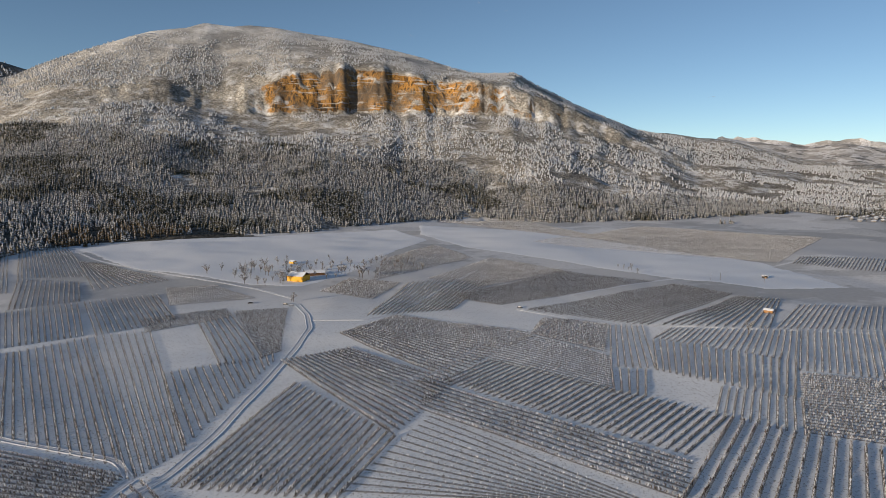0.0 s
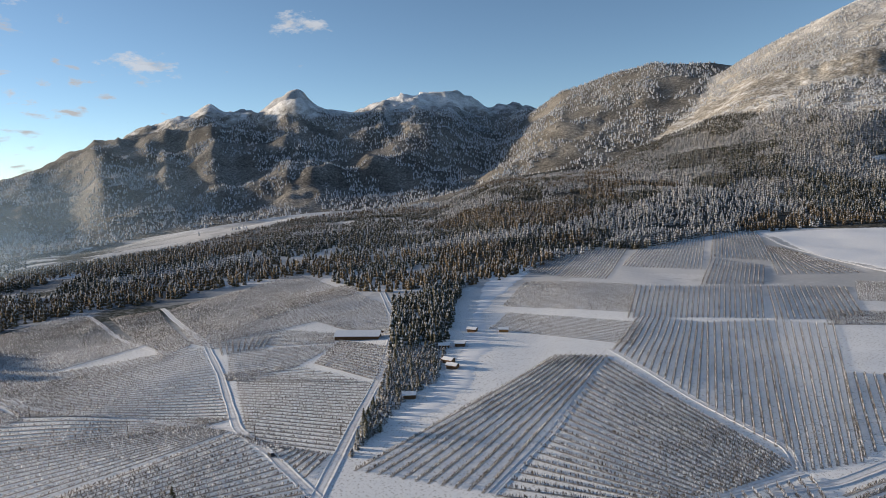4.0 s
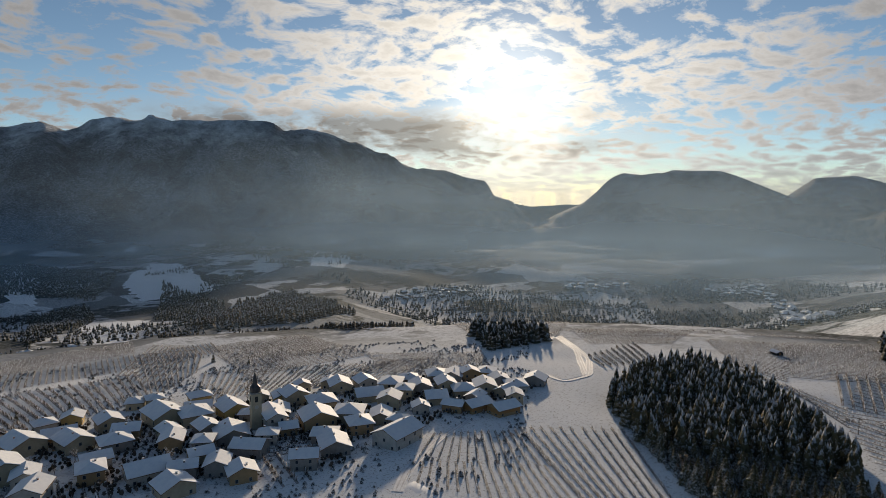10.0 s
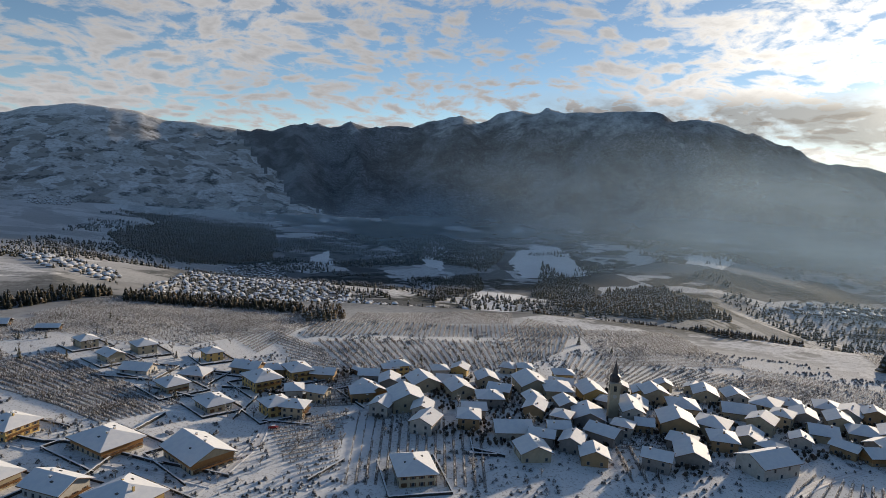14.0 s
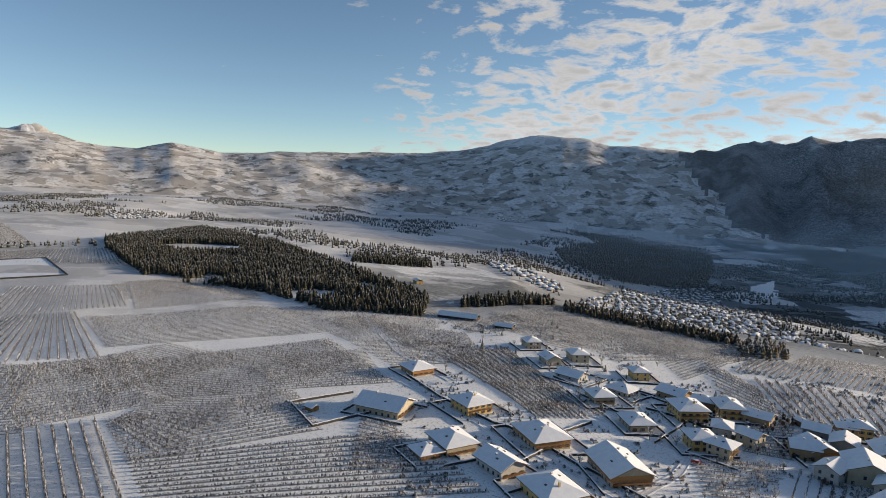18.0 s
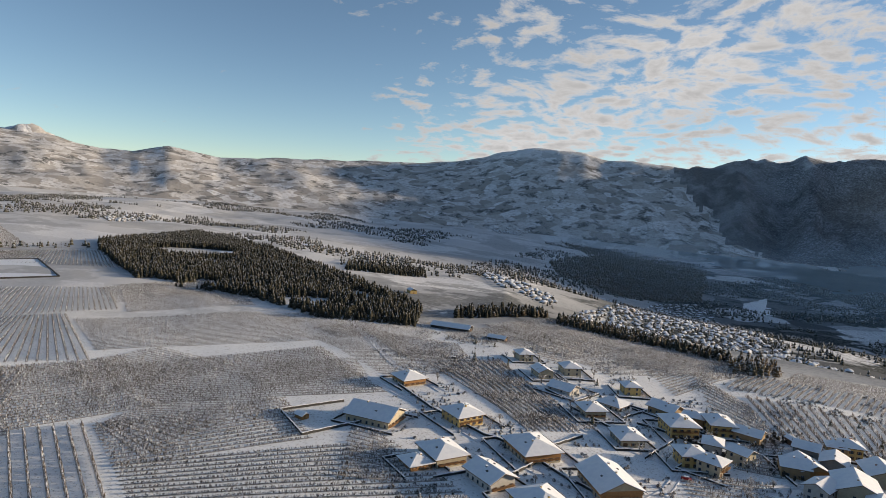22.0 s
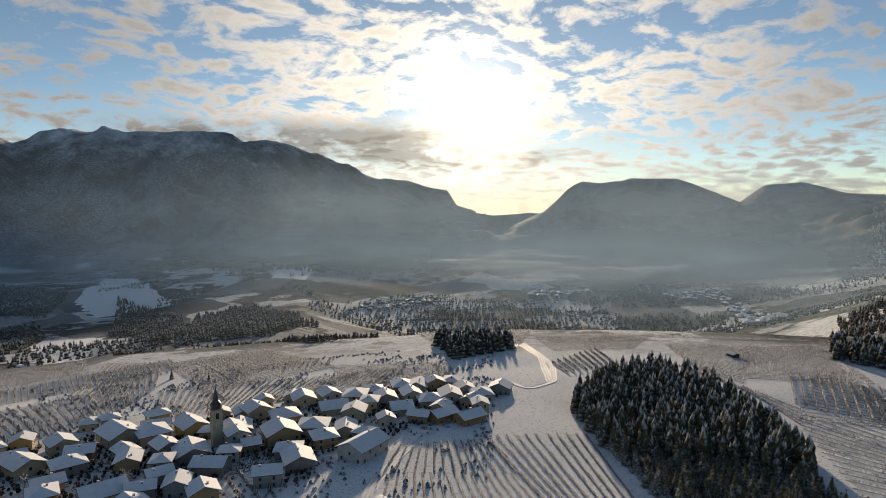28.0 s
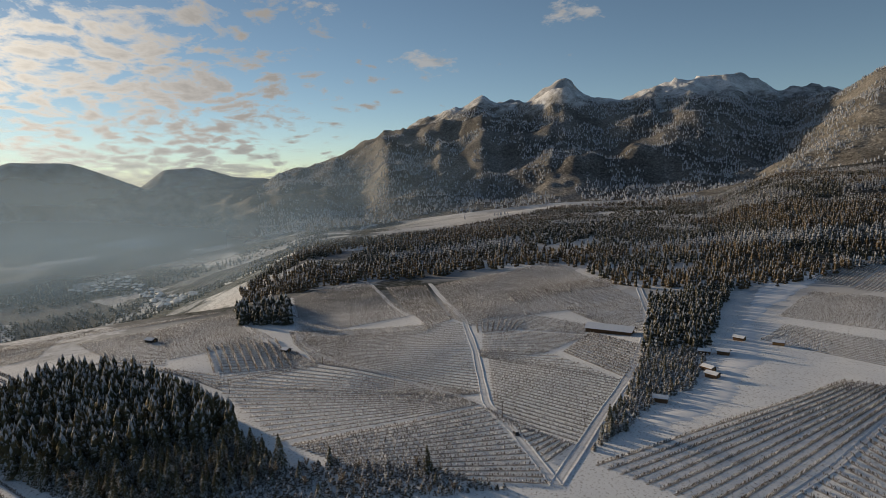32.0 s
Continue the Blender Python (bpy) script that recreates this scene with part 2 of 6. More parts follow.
def near_height(a, d):
    keys = sorted(NEAR)
    table = np.array([(NEAR[k][0], *NEAR[k], NEAR[k][-1])[:9] for k in keys], float)
    table[:, 0] = 0
    table *= 1.5
    keys = np.array([*keys, keys[0] + 360.0])
    table = np.vstack([table, table[:1]])
    a = (a + 38) % 360 - 38
    i = np.clip(np.searchsorted(keys, a, "right") - 1, 0, len(keys) - 2)
    s = (a - keys[i]) / (keys[i + 1] - keys[i])
    s = s * s * (3 - 2 * s) * 0.5 + s * 0.5
    j = np.clip(np.searchsorted(NEAR_D, d, "right") - 1, 0, len(NEAR_D) - 2)
    t = (d - NEAR_D[j]) / (NEAR_D[j + 1] - NEAR_D[j])
    z0 = table[i, j] * (1 - t) + table[i, j + 1] * t
    z1 = table[i + 1, j] * (1 - t) + table[i + 1, j + 1] * t
    return z0 * (1 - s) + z1 * s


def land(x, y, owner=False):
    """Height of the ground, and which mountain it belongs to."""
    x, y = np.asarray(x, float), np.asarray(y, float)
    d = np.hypot(x, y) + 1e-6
    a = np.degrees(np.arctan2(-x, y))
    a = np.where(a < -60, a + 360, a)
    z = near_height(a, d)
    brink = np.interp(a, (94, 112, 136, 146, 168, 190, 202), (0, 110, 110, 50, 45, 30, 0))
    z = z - brink * smooth(575, 800, d) * (1 - smooth(1500, 2700, d))
    z = z + (fbm(x, y, 130, 3, 5) - 0.5) * 7 * smooth(90, 450, d) + (fbm(x, y, 700, 4, 9) - 0.5) * 85 * smooth(1000, 2500, d)
    who = np.full(np.shape(z), -1)
    gully = fbm(x, y, 560, 5, 21, True) - 0.62
    crag = fbm(x, y, 130, 4, 33) - 0.5
    for k, (name, r) in enumerate(RIDGES.items()):
        ca = np.array([c[0] for c in r["crest"]], float)
        ce = np.array([c[1] for c in r["crest"]], float)
        aa = np.where((a < -20) & (ca[-1] > 300), a + 360, a)
        el = np.interp(aa, ca, ce, -30, -30)
        foot = r["foot"] + 0 * d
        if name == "rocky_mountain":
            fa = np.array(FOOT, float)
            foot = np.interp(aa, fa[:, 0], fa[:, 1]) * 1.5
        if name == "wooded_spur":
            foot = np.interp(aa, (30, 50, 62, 70, 90), (1050, 780, 645, 750, 840))
        top = r["top"] * (1 + 0.03 * np.sin(np.radians(aa) * 9))
        zc = EYE_Z + top * np.tan(np.radians(el + 0.25))
        base = near_height(a, foot)
        s = (d - foot) / (top - foot)
        rise = np.clip(s, 0, 1) ** r["p"]
        if name == "rocky_mountain":
            # forest slope, scree, a band of cliffs, then the broad white top
            cl = np.interp(aa, (-22, -16, -8, -3, 4, 9, 14, 17, 34), (0, .8, 1, 1, 1, 1, 1, .9, 0))
            hi = np.interp(aa, (-17, -11, -6, -3, 1, 4, 9, 14, 16.4, 19), (3.7, 6.1, 7.4, 8.0, 8.4, 9.0, 9.3, 8.5, 7.3, 6.0)) + 0.7 * (fbm(aa * 6, aa * 0, 20, 3, 3) - 0.5)
            lo = np.minimum(np.interp(aa, (-16, -11, -5, 5, 14, 19), (2.7, 4.4, 5.3, 5.5, 5.2, 5.0)) + 0.3 * (vnoise(aa * 1.3, aa * 0, 8) - 0.5), hi - 0.1)
            z1, z2 = EYE_Z + 2500 * np.tan(np.radians(lo)), EYE_Z + 2590 * np.tan(np.radians(hi))
            dc = d + (46 * (vnoise(aa * 0.55, aa * 0 + 3, 18) - 0.5) + 26 * (vnoise(aa * 2.3, aa * 0 + 7, 19) - 0.5) + 12 * (vnoise(x / 14, y / 14, 20) - 0.5)) * smooth(2440, 2500, d) * (1 - smooth(2600, 2690, d))
            step = np.where(dc < 2500, base + (z1 - base) * np.clip((dc - foot) / (2500 - foot), 0, 1) ** 1.25,
                            np.where(dc < 2590, z1 + (z2 - z1) * np.clip((dc - 2500) / 90, 0, 1), z2 + (zc - z2) * np.clip((dc - 2590) / (top - 2590), 0, 1) ** 0.85))
            hz = base + (zc - base) * rise
            hz = hz * (1 - cl) + step * cl
        else:
            hz = base + (zc - base) * rise
        hz = hz - np.clip(s - 1, 0, 9) * (top - foot) * 0.35
        body = np.clip(s * 4, 0, 1) * np.clip((1.0 - s) * 6, 0.06, 1)
        if name == "rocky_mountain":
            body = body * (1 - 0.8 * cl * smooth(2300, 2480, d) * (1 - smooth(2620, 2800, d)))
        hz = hz + gully * r["rough"] * 2.2 * body + crag * r["rough"] * 0.8 * body
        if name in RIBS:
            tall, apart = RIBS[name]
            rib = fbm(aa + 1.3 * crag, s * apart * 0.45, apart, 4, 83 + k, True) - 0.62
            hz = hz + rib * tall * smooth(0.02, 0.4, s) * smooth(1.0, 0.7, s) * (1 - smooth(2400, 2480, d) * (name == "rocky_mountain"))
        if name in JAGGED:
            hz = hz + (fbm(x, y, JAGGED[name][1], 4, 57, True) - 0.6) * JAGGED[name][0] * smooth(0.62, 0.95, s) * smooth(1, 3, el)
        hz = np.where((s > 0) & (el > -29), hz, -1e4)
        win = hz > z
        z = np.where(win, hz, z)
        who = np.where(win, k, who)
    return (z, who) if owner else z

# ---- materials ----
def material(name):
    m = bpy.data.materials.new(name)
    m.use_nodes = True
    return m, Nodes(m.node_tree)


def finish(n, color, rough=0.8, bump=None, strength=0.3, distance=0.1, metal=0.0, spec=0.3):
    b = n.add("ShaderNodeBsdfPrincipled", Roughness=rough, Metallic=metal)
    b.inputs["Specular IOR Level"].default_value = spec
    if isinstance(color, bpy.types.NodeSocket):
        n.t.links.new(color, b.inputs["Base Color"])
    else:
        b.inputs["Base Color"].default_value = (*color, 1)
    if bump is not None:
        n.t.links.new(n.add("ShaderNodeBump", Height=bump, Strength=strength, Distance=distance).outputs[0], b.inputs["Normal"])
    n.add("ShaderNodeOutputMaterial", Surface=b.outputs[0])


def where(n):
    return n.add("ShaderNodeNewGeometry").outputs["Position"]


def ground_material():
    """Snow over grass and soil, patched into far orchards, hedges and woods."""
    m, n = material("snowy_ground")
    p = where(n)
    fine = n.noise(p, 0.9, 6, 0.7)
    broad = n.noise(p, 0.02, 4, 0.6)
    snow = n.mix(n.ramp(broad, (0.35, 0.0), (0.65, 1.0)), (0.80, 0.82, 0.84), (0.89, 0.90, 0.91))
    snow = n.mix(n.ramp(fine, (0.54, 0.0), (0.67, 1.0)), snow, (0.30, 0.28, 0.26))
    # plots seen from afar, in dark blue-greys that carry the valley's cloud shade
    flat = n.add("ShaderNodeVectorMath", _operation="MULTIPLY", i0=p, i1=(1, 1, 0)).outputs[0]
    bent = n.add("ShaderNodeVectorMath", _operation="MULTIPLY_ADD", i0=n.add("ShaderNodeTexNoise", Vector=flat, Scale=0.006, Detail=2.0).outputs["Color"],
                 i1=(90, 90, 0), i2=flat).outputs[0]
    vor = n.add("ShaderNodeTexVoronoi", Vector=bent, Scale=0.0062, Randomness=0.9)
    tone = n.add("ShaderNodeSeparateColor", Color=vor.outputs["Color"]).outputs[0]
    plot = n.ramp(tone, (0.0, (0.64, 0.66, 0.70)), (0.2, (0.15, 0.165, 0.18)), (0.42, (0.30, 0.32, 0.345)), (0.62, (0.10, 0.11, 0.12)), (0.80, (0.78, 0.80, 0.83)))
    plot = n.mix(n.ramp(n.noise(p, 0.25, 5, 0.7), (0.45, 0.0), (0.7, 1.0)), plot, (0.115, 0.125, 0.135))
    # valley orchards and ravines, darkened for cloud shade; upland snowy meadows, lightened as sunlit
    upland = n.add("ShaderNodeMapRange", Value=n.math("MULTIPLY_ADD", broad, 300.0, n.add("ShaderNodeSeparateXYZ", Vector=p).outputs[0]), i1=250.0, i2=650.0).outputs[0]
    north = n.add("ShaderNodeMapRange", Value=n.add("ShaderNodeSeparateXYZ", Vector=p).outputs[1], i1=60.0, i2=260.0).outputs[0]
    upland = n.math("MAXIMUM", upland, north)
    plot = n.mix(n.math("MULTIPLY", upland, 0.72), plot, (0.74, 0.74, 0.75))
    wood = n.ramp(n.noise(flat, 0.0042, 6, 0.68), (0.51, 0.0), (0.54, 1.0))
    wood = n.math("MULTIPLY", wood, n.math("MULTIPLY_ADD", upland, -0.75, 1.0))
    wood_col = n.mix(n.ramp(n.noise(p, 0.2, 4, 0.7), (0.45, 0.0), (0.62, 1.0)), (0.030, 0.040, 0.038), (0.16, 0.17, 0.18))
    far_col = n.mix(wood, plot, wood_col)
    dist = n.add("ShaderNodeVectorMath", _operation="LENGTH", i0=flat).outputs["Value"]
    far = n.add("ShaderNodeMapRange", Value=n.math("MULTIPLY_ADD", broad, 120.0, dist), i1=500.0, i2=660.0).outputs[0]
    finish(n, n.mix(far, snow, far_col), 1.0, n.noise(p, 0.35, 6, 0.7), 0.5, 0.35, spec=0.03)
    return m


def mountain_material(name, low, high, rock, snow_from, snow_to, wood_amount, rocky=0.62, ragged=0.0, meadow_end=False):
    """Frosted woods on a slope, bare rock where it is steep, snow on the heights."""
    m, n = material(name)
    p = where(n)
    geo = n.add("ShaderNodeNewGeometry")
    z = n.add("ShaderNodeSeparateXYZ", Vector=p).outputs[2]
    steep = n.add("ShaderNodeSeparateXYZ", Vector=geo.outputs["Normal"]).outputs[2]
    broad = n.noise(p, 0.006, 5, 0.62)
    tree = n.add("ShaderNodeTexVoronoi", Vector=p, Scale=0.11).outputs["Distance"]
    speck = n.noise(p, 0.09, 6, 0.75)
    wood = n.mix(n.ramp(speck, (0.40, 0.0), (0.62, 1.0)), low, high)
    wood = n.mix(n.ramp(tree, (0.2, 0.0), (0.8, 0.55)), wood, (0.05, 0.05, 0.05))
    snow = n.mix(n.ramp(speck, (0.5, 0.0), (0.68, 1.0)), (0.86, 0.87, 0.89), (0.34, 0.32, 0.3))
    snow = n.mix(n.ramp(n.noise(p, 0.02, 5, 0.7), (0.44, 0.75), (0.56, 0.0)), snow, (0.88, 0.89, 0.91))
    h = n.math("MULTIPLY_ADD", broad, (snow_to - snow_from) * 1.2, z)
    if ragged:
        h = n.math("MULTIPLY_ADD", n.math("SUBTRACT", n.noise(p, 0.011, 6, 0.72), 0.5), ragged, h)
    heights = n.add("ShaderNodeMapRange", Value=h, i1=snow_from + 0.6 * (snow_to - snow_from), i2=snow_to + 0.6 * (snow_to - snow_from)).outputs[0]
    drift = n.add("ShaderNodeMapping", Vector=p, Scale=(1, 1, 0.35)).outputs[0]
    patch = n.ramp(n.noise(drift, 0.018, 6, 0.74), (wood_amount, 0.0), (wood_amount + 0.08, 0.85))
    col = n.mix(n.math("MAXIMUM", heights, patch), wood, snow)
    tall = n.add("ShaderNodeMapping", Vector=p, Scale=(0.045, 0.045, 0.010)).outputs[0]
    strata = n.noise(tall, 1.0, 7, 0.72)
    shelf = n.noise(n.add("ShaderNodeMapping", Vector=p, Scale=(0.012, 0.012, 0.11)).outputs[0], 1.0, 5, 0.7)
    rocks = n.ramp(strata, (0.36, (0.04, 0.036, 0.032)), (0.45, tuple(0.35 * c for c in rock)), (0.50, rock), (0.57, tuple(0.55 * c for c in rock)), (0.63, (0.09, 0.075, 0.065)))
    rocks = n.mix(n.ramp(shelf, (0.55, 0.0), (0.60, 0.9)), rocks, (0.62, 0.61, 0.60))
    rocks = n.mix(n.ramp(n.noise(p, 0.008, 4, 0.6), (0.45, 0.0), (0.6, 0.8)), rocks, (0.17, 0.145, 0.12))
    bare = n.add("ShaderNodeMapRange", Value=n.math("MULTIPLY_ADD", n.noise(p, 0.03, 4, 0.6), 0.25, steep), i1=rocky + 0.16, i2=rocky + 0.06).outputs[0]
    col = n.mix(bare, col, rocks)
    if meadow_end:
        east = n.math("MULTIPLY_ADD", n.noise(p, 0.004, 5, 0.65), 900.0, n.add("ShaderNodeSeparateXYZ", Vector=p).outputs[0])
        east = n.add("ShaderNodeMapRange", Value=east, i1=350.0, i2=1200.0).outputs[0]
        col = n.mix(n.math("MULTIPLY", east, 0.8), col, n.mix(n.ramp(speck, (0.42, 0.0), (0.6, 1.0)), (0.62, 0.62, 0.63), (0.30, 0.29, 0.28)))
    # wide darker and lighter stands of wood, drawn out down the slope
    stand = n.ramp(n.noise(n.add("ShaderNodeMapping", Vector=p, Scale=(1, 1, 0.5)).outputs[0], 0.0045, 6, 0.66), (0.40, 0.50), (0.58, 1.0))
    col = n.mix(1.0, col, stand, "MULTIPLY")
    finish(n, col, 0.9, n.math("ADD", speck, n.math("MULTIPLY", strata, 0.6)), 0.9, 6.0, spec=0.1)
    return m


M_GROUND = ground_material()
M_MOUNT = {
    "rocky_mountain": mountain_material("frosted_beech_slope", (0.40, 0.355, 0.29), (0.80, 0.775, 0.72), (0.62, 0.33, 0.10), 470, 960, 0.51, 0.57),
    "snow_peaks": mountain_material("high_slope", (0.20, 0.185, 0.165), (0.52, 0.50, 0.47), (0.34, 0.30, 0.27), 470, 580, 0.64, 0.42, 560.0),
    "white_peaks": mountain_material("bright_snow_range", (0.45, 0.45, 0.47), (0.70, 0.71, 0.73), (0.40, 0.38, 0.37), 60, 200, 0.50, 0.34),
    "wooded_shoulder": mountain_material("shoulder_slope", (0.20, 0.18, 0.15), (0.52, 0.50, 0.46), (0.4, 0.28, 0.16), 900, 1300, 0.64, 0.45),
    "wooded_spur": mountain_material("spur_slope", (0.06, 0.065, 0.05), (0.30, 0.29, 0.27), (0.4, 0.3, 0.2), 900, 1300, 0.66, 0.35),
}
# long mountain wall: paler, bluer base colours stand in for valley haze
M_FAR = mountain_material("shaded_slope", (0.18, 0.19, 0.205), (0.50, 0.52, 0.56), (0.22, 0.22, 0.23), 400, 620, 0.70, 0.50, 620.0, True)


def plateau_material():
    """A wide upland of snowy meadows, dark woods and hamlet clearings."""
    m, n = material("plateau_slope")
    p = where(n)
    flat = n.add("ShaderNodeVectorMath", _operation="MULTIPLY", i0=p, i1=(1, 1, 0.6)).outputs[0]
    bent = n.add("ShaderNodeVectorMath", _operation="MULTIPLY_ADD", i0=n.add("ShaderNodeTexNoise", Vector=flat, Scale=0.004, Detail=3.0).outputs["Color"],
                 i1=(160, 160, 60), i2=flat).outputs[0]
    vor = n.add("ShaderNodeTexVoronoi", Vector=bent, Scale=0.015, Randomness=0.9)
    tone = n.add("ShaderNodeSeparateColor", Color=vor.outputs["Color"]).outputs[0]
    plot = n.ramp(tone, (0.0, (0.76, 0.76, 0.77)), (0.3, (0.52, 0.50, 0.48)), (0.6, (0.80, 0.80, 0.81)), (0.8, (0.40, 0.38, 0.36)))
    plot = n.mix(n.ramp(n.noise(p, 0.05, 5, 0.75), (0.48, 0.0), (0.64, 0.8)), plot, (0.36, 0.33, 0.30))
    wood = n.ramp(n.noise(bent, 0.011, 6, 0.68), (0.53, 0.0), (0.60, 1.0))
    wood_col = n.mix(n.ramp(n.noise(p, 0.06, 5, 0.75), (0.46, 0.0), (0.62, 1.0)), (0.13, 0.13, 0.125), (0.40, 0.40, 0.40))
    z = n.add("ShaderNodeSeparateXYZ", Vector=p).outputs[2]
    high = n.add("ShaderNodeMapRange", Value=n.math("MULTIPLY_ADD", n.noise(p, 0.01, 5, 0.7), 140.0, z), i1=380.0, i2=470.0).outputs[0]
    col = n.mix(n.math("MULTIPLY", high, 0.45), n.mix(wood, plot, wood_col), (0.86, 0.87, 0.89))
    finish(n, col, 1.0, n.noise(p, 0.03, 6, 0.7), 0.8, 5.0, spec=0.03)
    return m


M_PLATEAU = plateau_material()
# lightened blue-grey tones put the aerial haze into the farthest slopes' colour
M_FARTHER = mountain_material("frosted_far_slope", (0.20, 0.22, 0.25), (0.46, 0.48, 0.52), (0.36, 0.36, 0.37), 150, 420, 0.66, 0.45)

def plain(name, col, col2, scale=1.5, rough=0.85, lo=0.4, hi=0.65, metal=0.0, bump=0.2):
    """Two tones in uneven patches with a little relief."""
    m, n = material(name)
    p = n.add("ShaderNodeTexCoord").outputs["Object"]
    f = n.noise(p, scale, 5, 0.65)
    finish(n, n.mix(n.ramp(f, (lo, 0.0), (hi, 1.0)), col, col2), rough, n.noise(p, scale * 4, 4, 0.6), bump, 0.05, metal)
    return m


def snowed(name, col, col2, bias=0.35, grain=1.2, island=True, amount=0.9, through_light=0.35):
    """A leafy or twiggy surface with snow caught on its upward sides."""
    m, n = material(name)
    geo = n.add("ShaderNodeNewGeometry")
    p = geo.outputs["Position"]
    upz = n.add("ShaderNodeSeparateXYZ", Vector=geo.outputs["Normal"]).outputs[2]
    upz = n.math("ABSOLUTE", upz)
    f = n.noise(p, grain, 4, 0.7)
    rnd = geo.outputs["Random Per Island"] if island else n.add("ShaderNodeObjectInfo").outputs["Random"]
    base = n.mix(rnd, col, col2)
    base = n.mix(n.ramp(n.noise(p, grain * 0.13, 3), (0.4, 0.0), (0.65, 0.6)), base, tuple(0.55 * c for c in col))
    cap = n.math("ADD", n.math("MULTIPLY", upz, 0.75), f)
    cap = n.add("ShaderNodeMapRange", Value=cap, i1=1.25 - bias, i2=1.45 - bias).outputs[0]
    col = n.mix(n.math("MULTIPLY", cap, amount), base, (0.80, 0.82, 0.86))
    body = n.add("ShaderNodeBsdfPrincipled", Roughness=0.85)
    body.inputs["Specular IOR Level"].default_value = 0.15
    n.t.links.new(col, body.inputs["Base Color"])
    thin = n.add("ShaderNodeBsdfTranslucent", Color=col).outputs[0]
    n.add("ShaderNodeOutputMaterial", Surface=n.add("ShaderNodeMixShader", i0=through_light, i1=body.outputs[0], i2=thin).outputs[0])
    return m


def frost_rows(name, twig, twig2, frost):
    """Bare fruit-tree twigs: each shoot either dark or white with rime."""
    m, n = material(name)
    geo = n.add("ShaderNodeNewGeometry")
    r = geo.outputs["Random Per Island"]
    f = n.noise(geo.outputs["Position"], 0.06, 3)
    t = n.math("ADD", r, n.math("MULTIPLY", n.math("SUBTRACT", f, 0.5), 0.8))
    col = n.ramp(t, (0.0, twig), (0.45, twig2), (frost, (0.45, 0.45, 0.46)), (min(frost + 0.25, 1.0), (0.78, 0.80, 0.84)))
    shoot = n.add("ShaderNodeBsdfDiffuse", Color=col).outputs[0]
    n.add("ShaderNodeOutputMaterial", Surface=n.add("ShaderNodeMixShader", i0=0.4, i1=shoot, i2=n.add("ShaderNodeBsdfTranslucent", Color=col).outputs[0]).outputs[0])
    return m


M_SNOW = plain("settled_snow", (0.84, 0.86, 0.89), (0.76, 0.79, 0.84), 0.5, 0.7)
M_ROAD = plain("packed_snow", (0.80, 0.82, 0.85), (0.62, 0.63, 0.66), 0.35, 0.75)
M_RUT = plain("wheel_tracks", (0.52, 0.52, 0.54), (0.70, 0.71, 0.74), 0.5, 0.8)
M_CONIFER = snowed("snowy_spruce", (0.080, 0.082, 0.046), (0.23, 0.185, 0.10), 0.23, 1.3)
M_CONIFER_FAR = snowed("snowy_spruce_wood", (0.058, 0.062, 0.043), (0.15, 0.13, 0.086), 0.22, 0.5)
M_RIMED = snowed("rimed_spruce_wood", (0.06, 0.058, 0.045), (0.18, 0.155, 0.115), 0.36, 0.5)
M_HILL = snowed("dark_hill_wood", (0.045, 0.048, 0.036), (0.13, 0.115, 0.08), 0.10, 0.6)
M_STRIP = plain("mown_strip_under_trees", (0.22, 0.20, 0.18), (0.56, 0.55, 0.55), 0.8)
M_LARCH = snowed("bare_larch", (0.13, 0.09, 0.05), (0.22, 0.17, 0.10), 0.22, 0.9)
M_BEECH = snowed("rimed_beech", (0.16, 0.13, 0.10), (0.42, 0.39, 0.35), 0.50, 0.8)
M_BUSH = snowed("rimed_bush", (0.12, 0.10, 0.08), (0.36, 0.34, 0.32), 0.5, 1.4)
M_SHRUB = snowed("garden_shrub", (0.06, 0.055, 0.045), (0.20, 0.18, 0.16), 0.22, 1.6)
M_UNDER = snowed("brown_undergrowth", (0.13, 0.105, 0.075), (0.27, 0.22, 0.16), 0.28, 1.2)
M_TRUNK = plain("bark", (0.09, 0.065, 0.045), (0.15, 0.12, 0.09), 3.0)
M_ROWS = {
    "d": frost_rows("orchard_twigs_dark", (0.08, 0.068, 0.06), (0.21, 0.185, 0.165), 0.56),
    "s": frost_rows("orchard_twigs_rimed", (0.13, 0.118, 0.11), (0.30, 0.28, 0.265), 0.46),
    "w": frost_rows("orchard_twigs_tall", (0.07, 0.055, 0.045), (0.20, 0.165, 0.14), 0.55),
    "y": frost_rows("young_orchard_twigs", (0.20, 0.18, 0.17), (0.36, 0.35, 0.34), 0.40),
}
M_WALLS = [plain("plaster_cream", (0.46, 0.40, 0.29), (0.38, 0.33, 0.24), 0.6), plain("plaster_yellow", (0.56, 0.40, 0.16), (0.48, 0.34, 0.14), 0.6),
           plain("plaster_white", (0.48, 0.46, 0.43), (0.38, 0.37, 0.34), 0.6), plain("plaster_grey", (0.28, 0.265, 0.25), (0.22, 0.21, 0.20), 0.6),
           plain("plaster_ochre", (0.36, 0.25, 0.14), (0.30, 0.21, 0.12), 0.6)]
M_WOOD = plain("dark_wood", (0.16, 0.09, 0.05), (0.10, 0.06, 0.035), 2.0)
M_WOOD_LIGHT = plain("larch_boards", (0.40, 0.21, 0.08), (0.30, 0.16, 0.07), 2.0)
M_FARM = plain("farm_yellow", (0.75, 0.42, 0.05), (0.66, 0.36, 0.05), 0.8)
M_STONE = plain("grey_stone", (0.34, 0.33, 0.31), (0.24, 0.23, 0.22), 1.2)
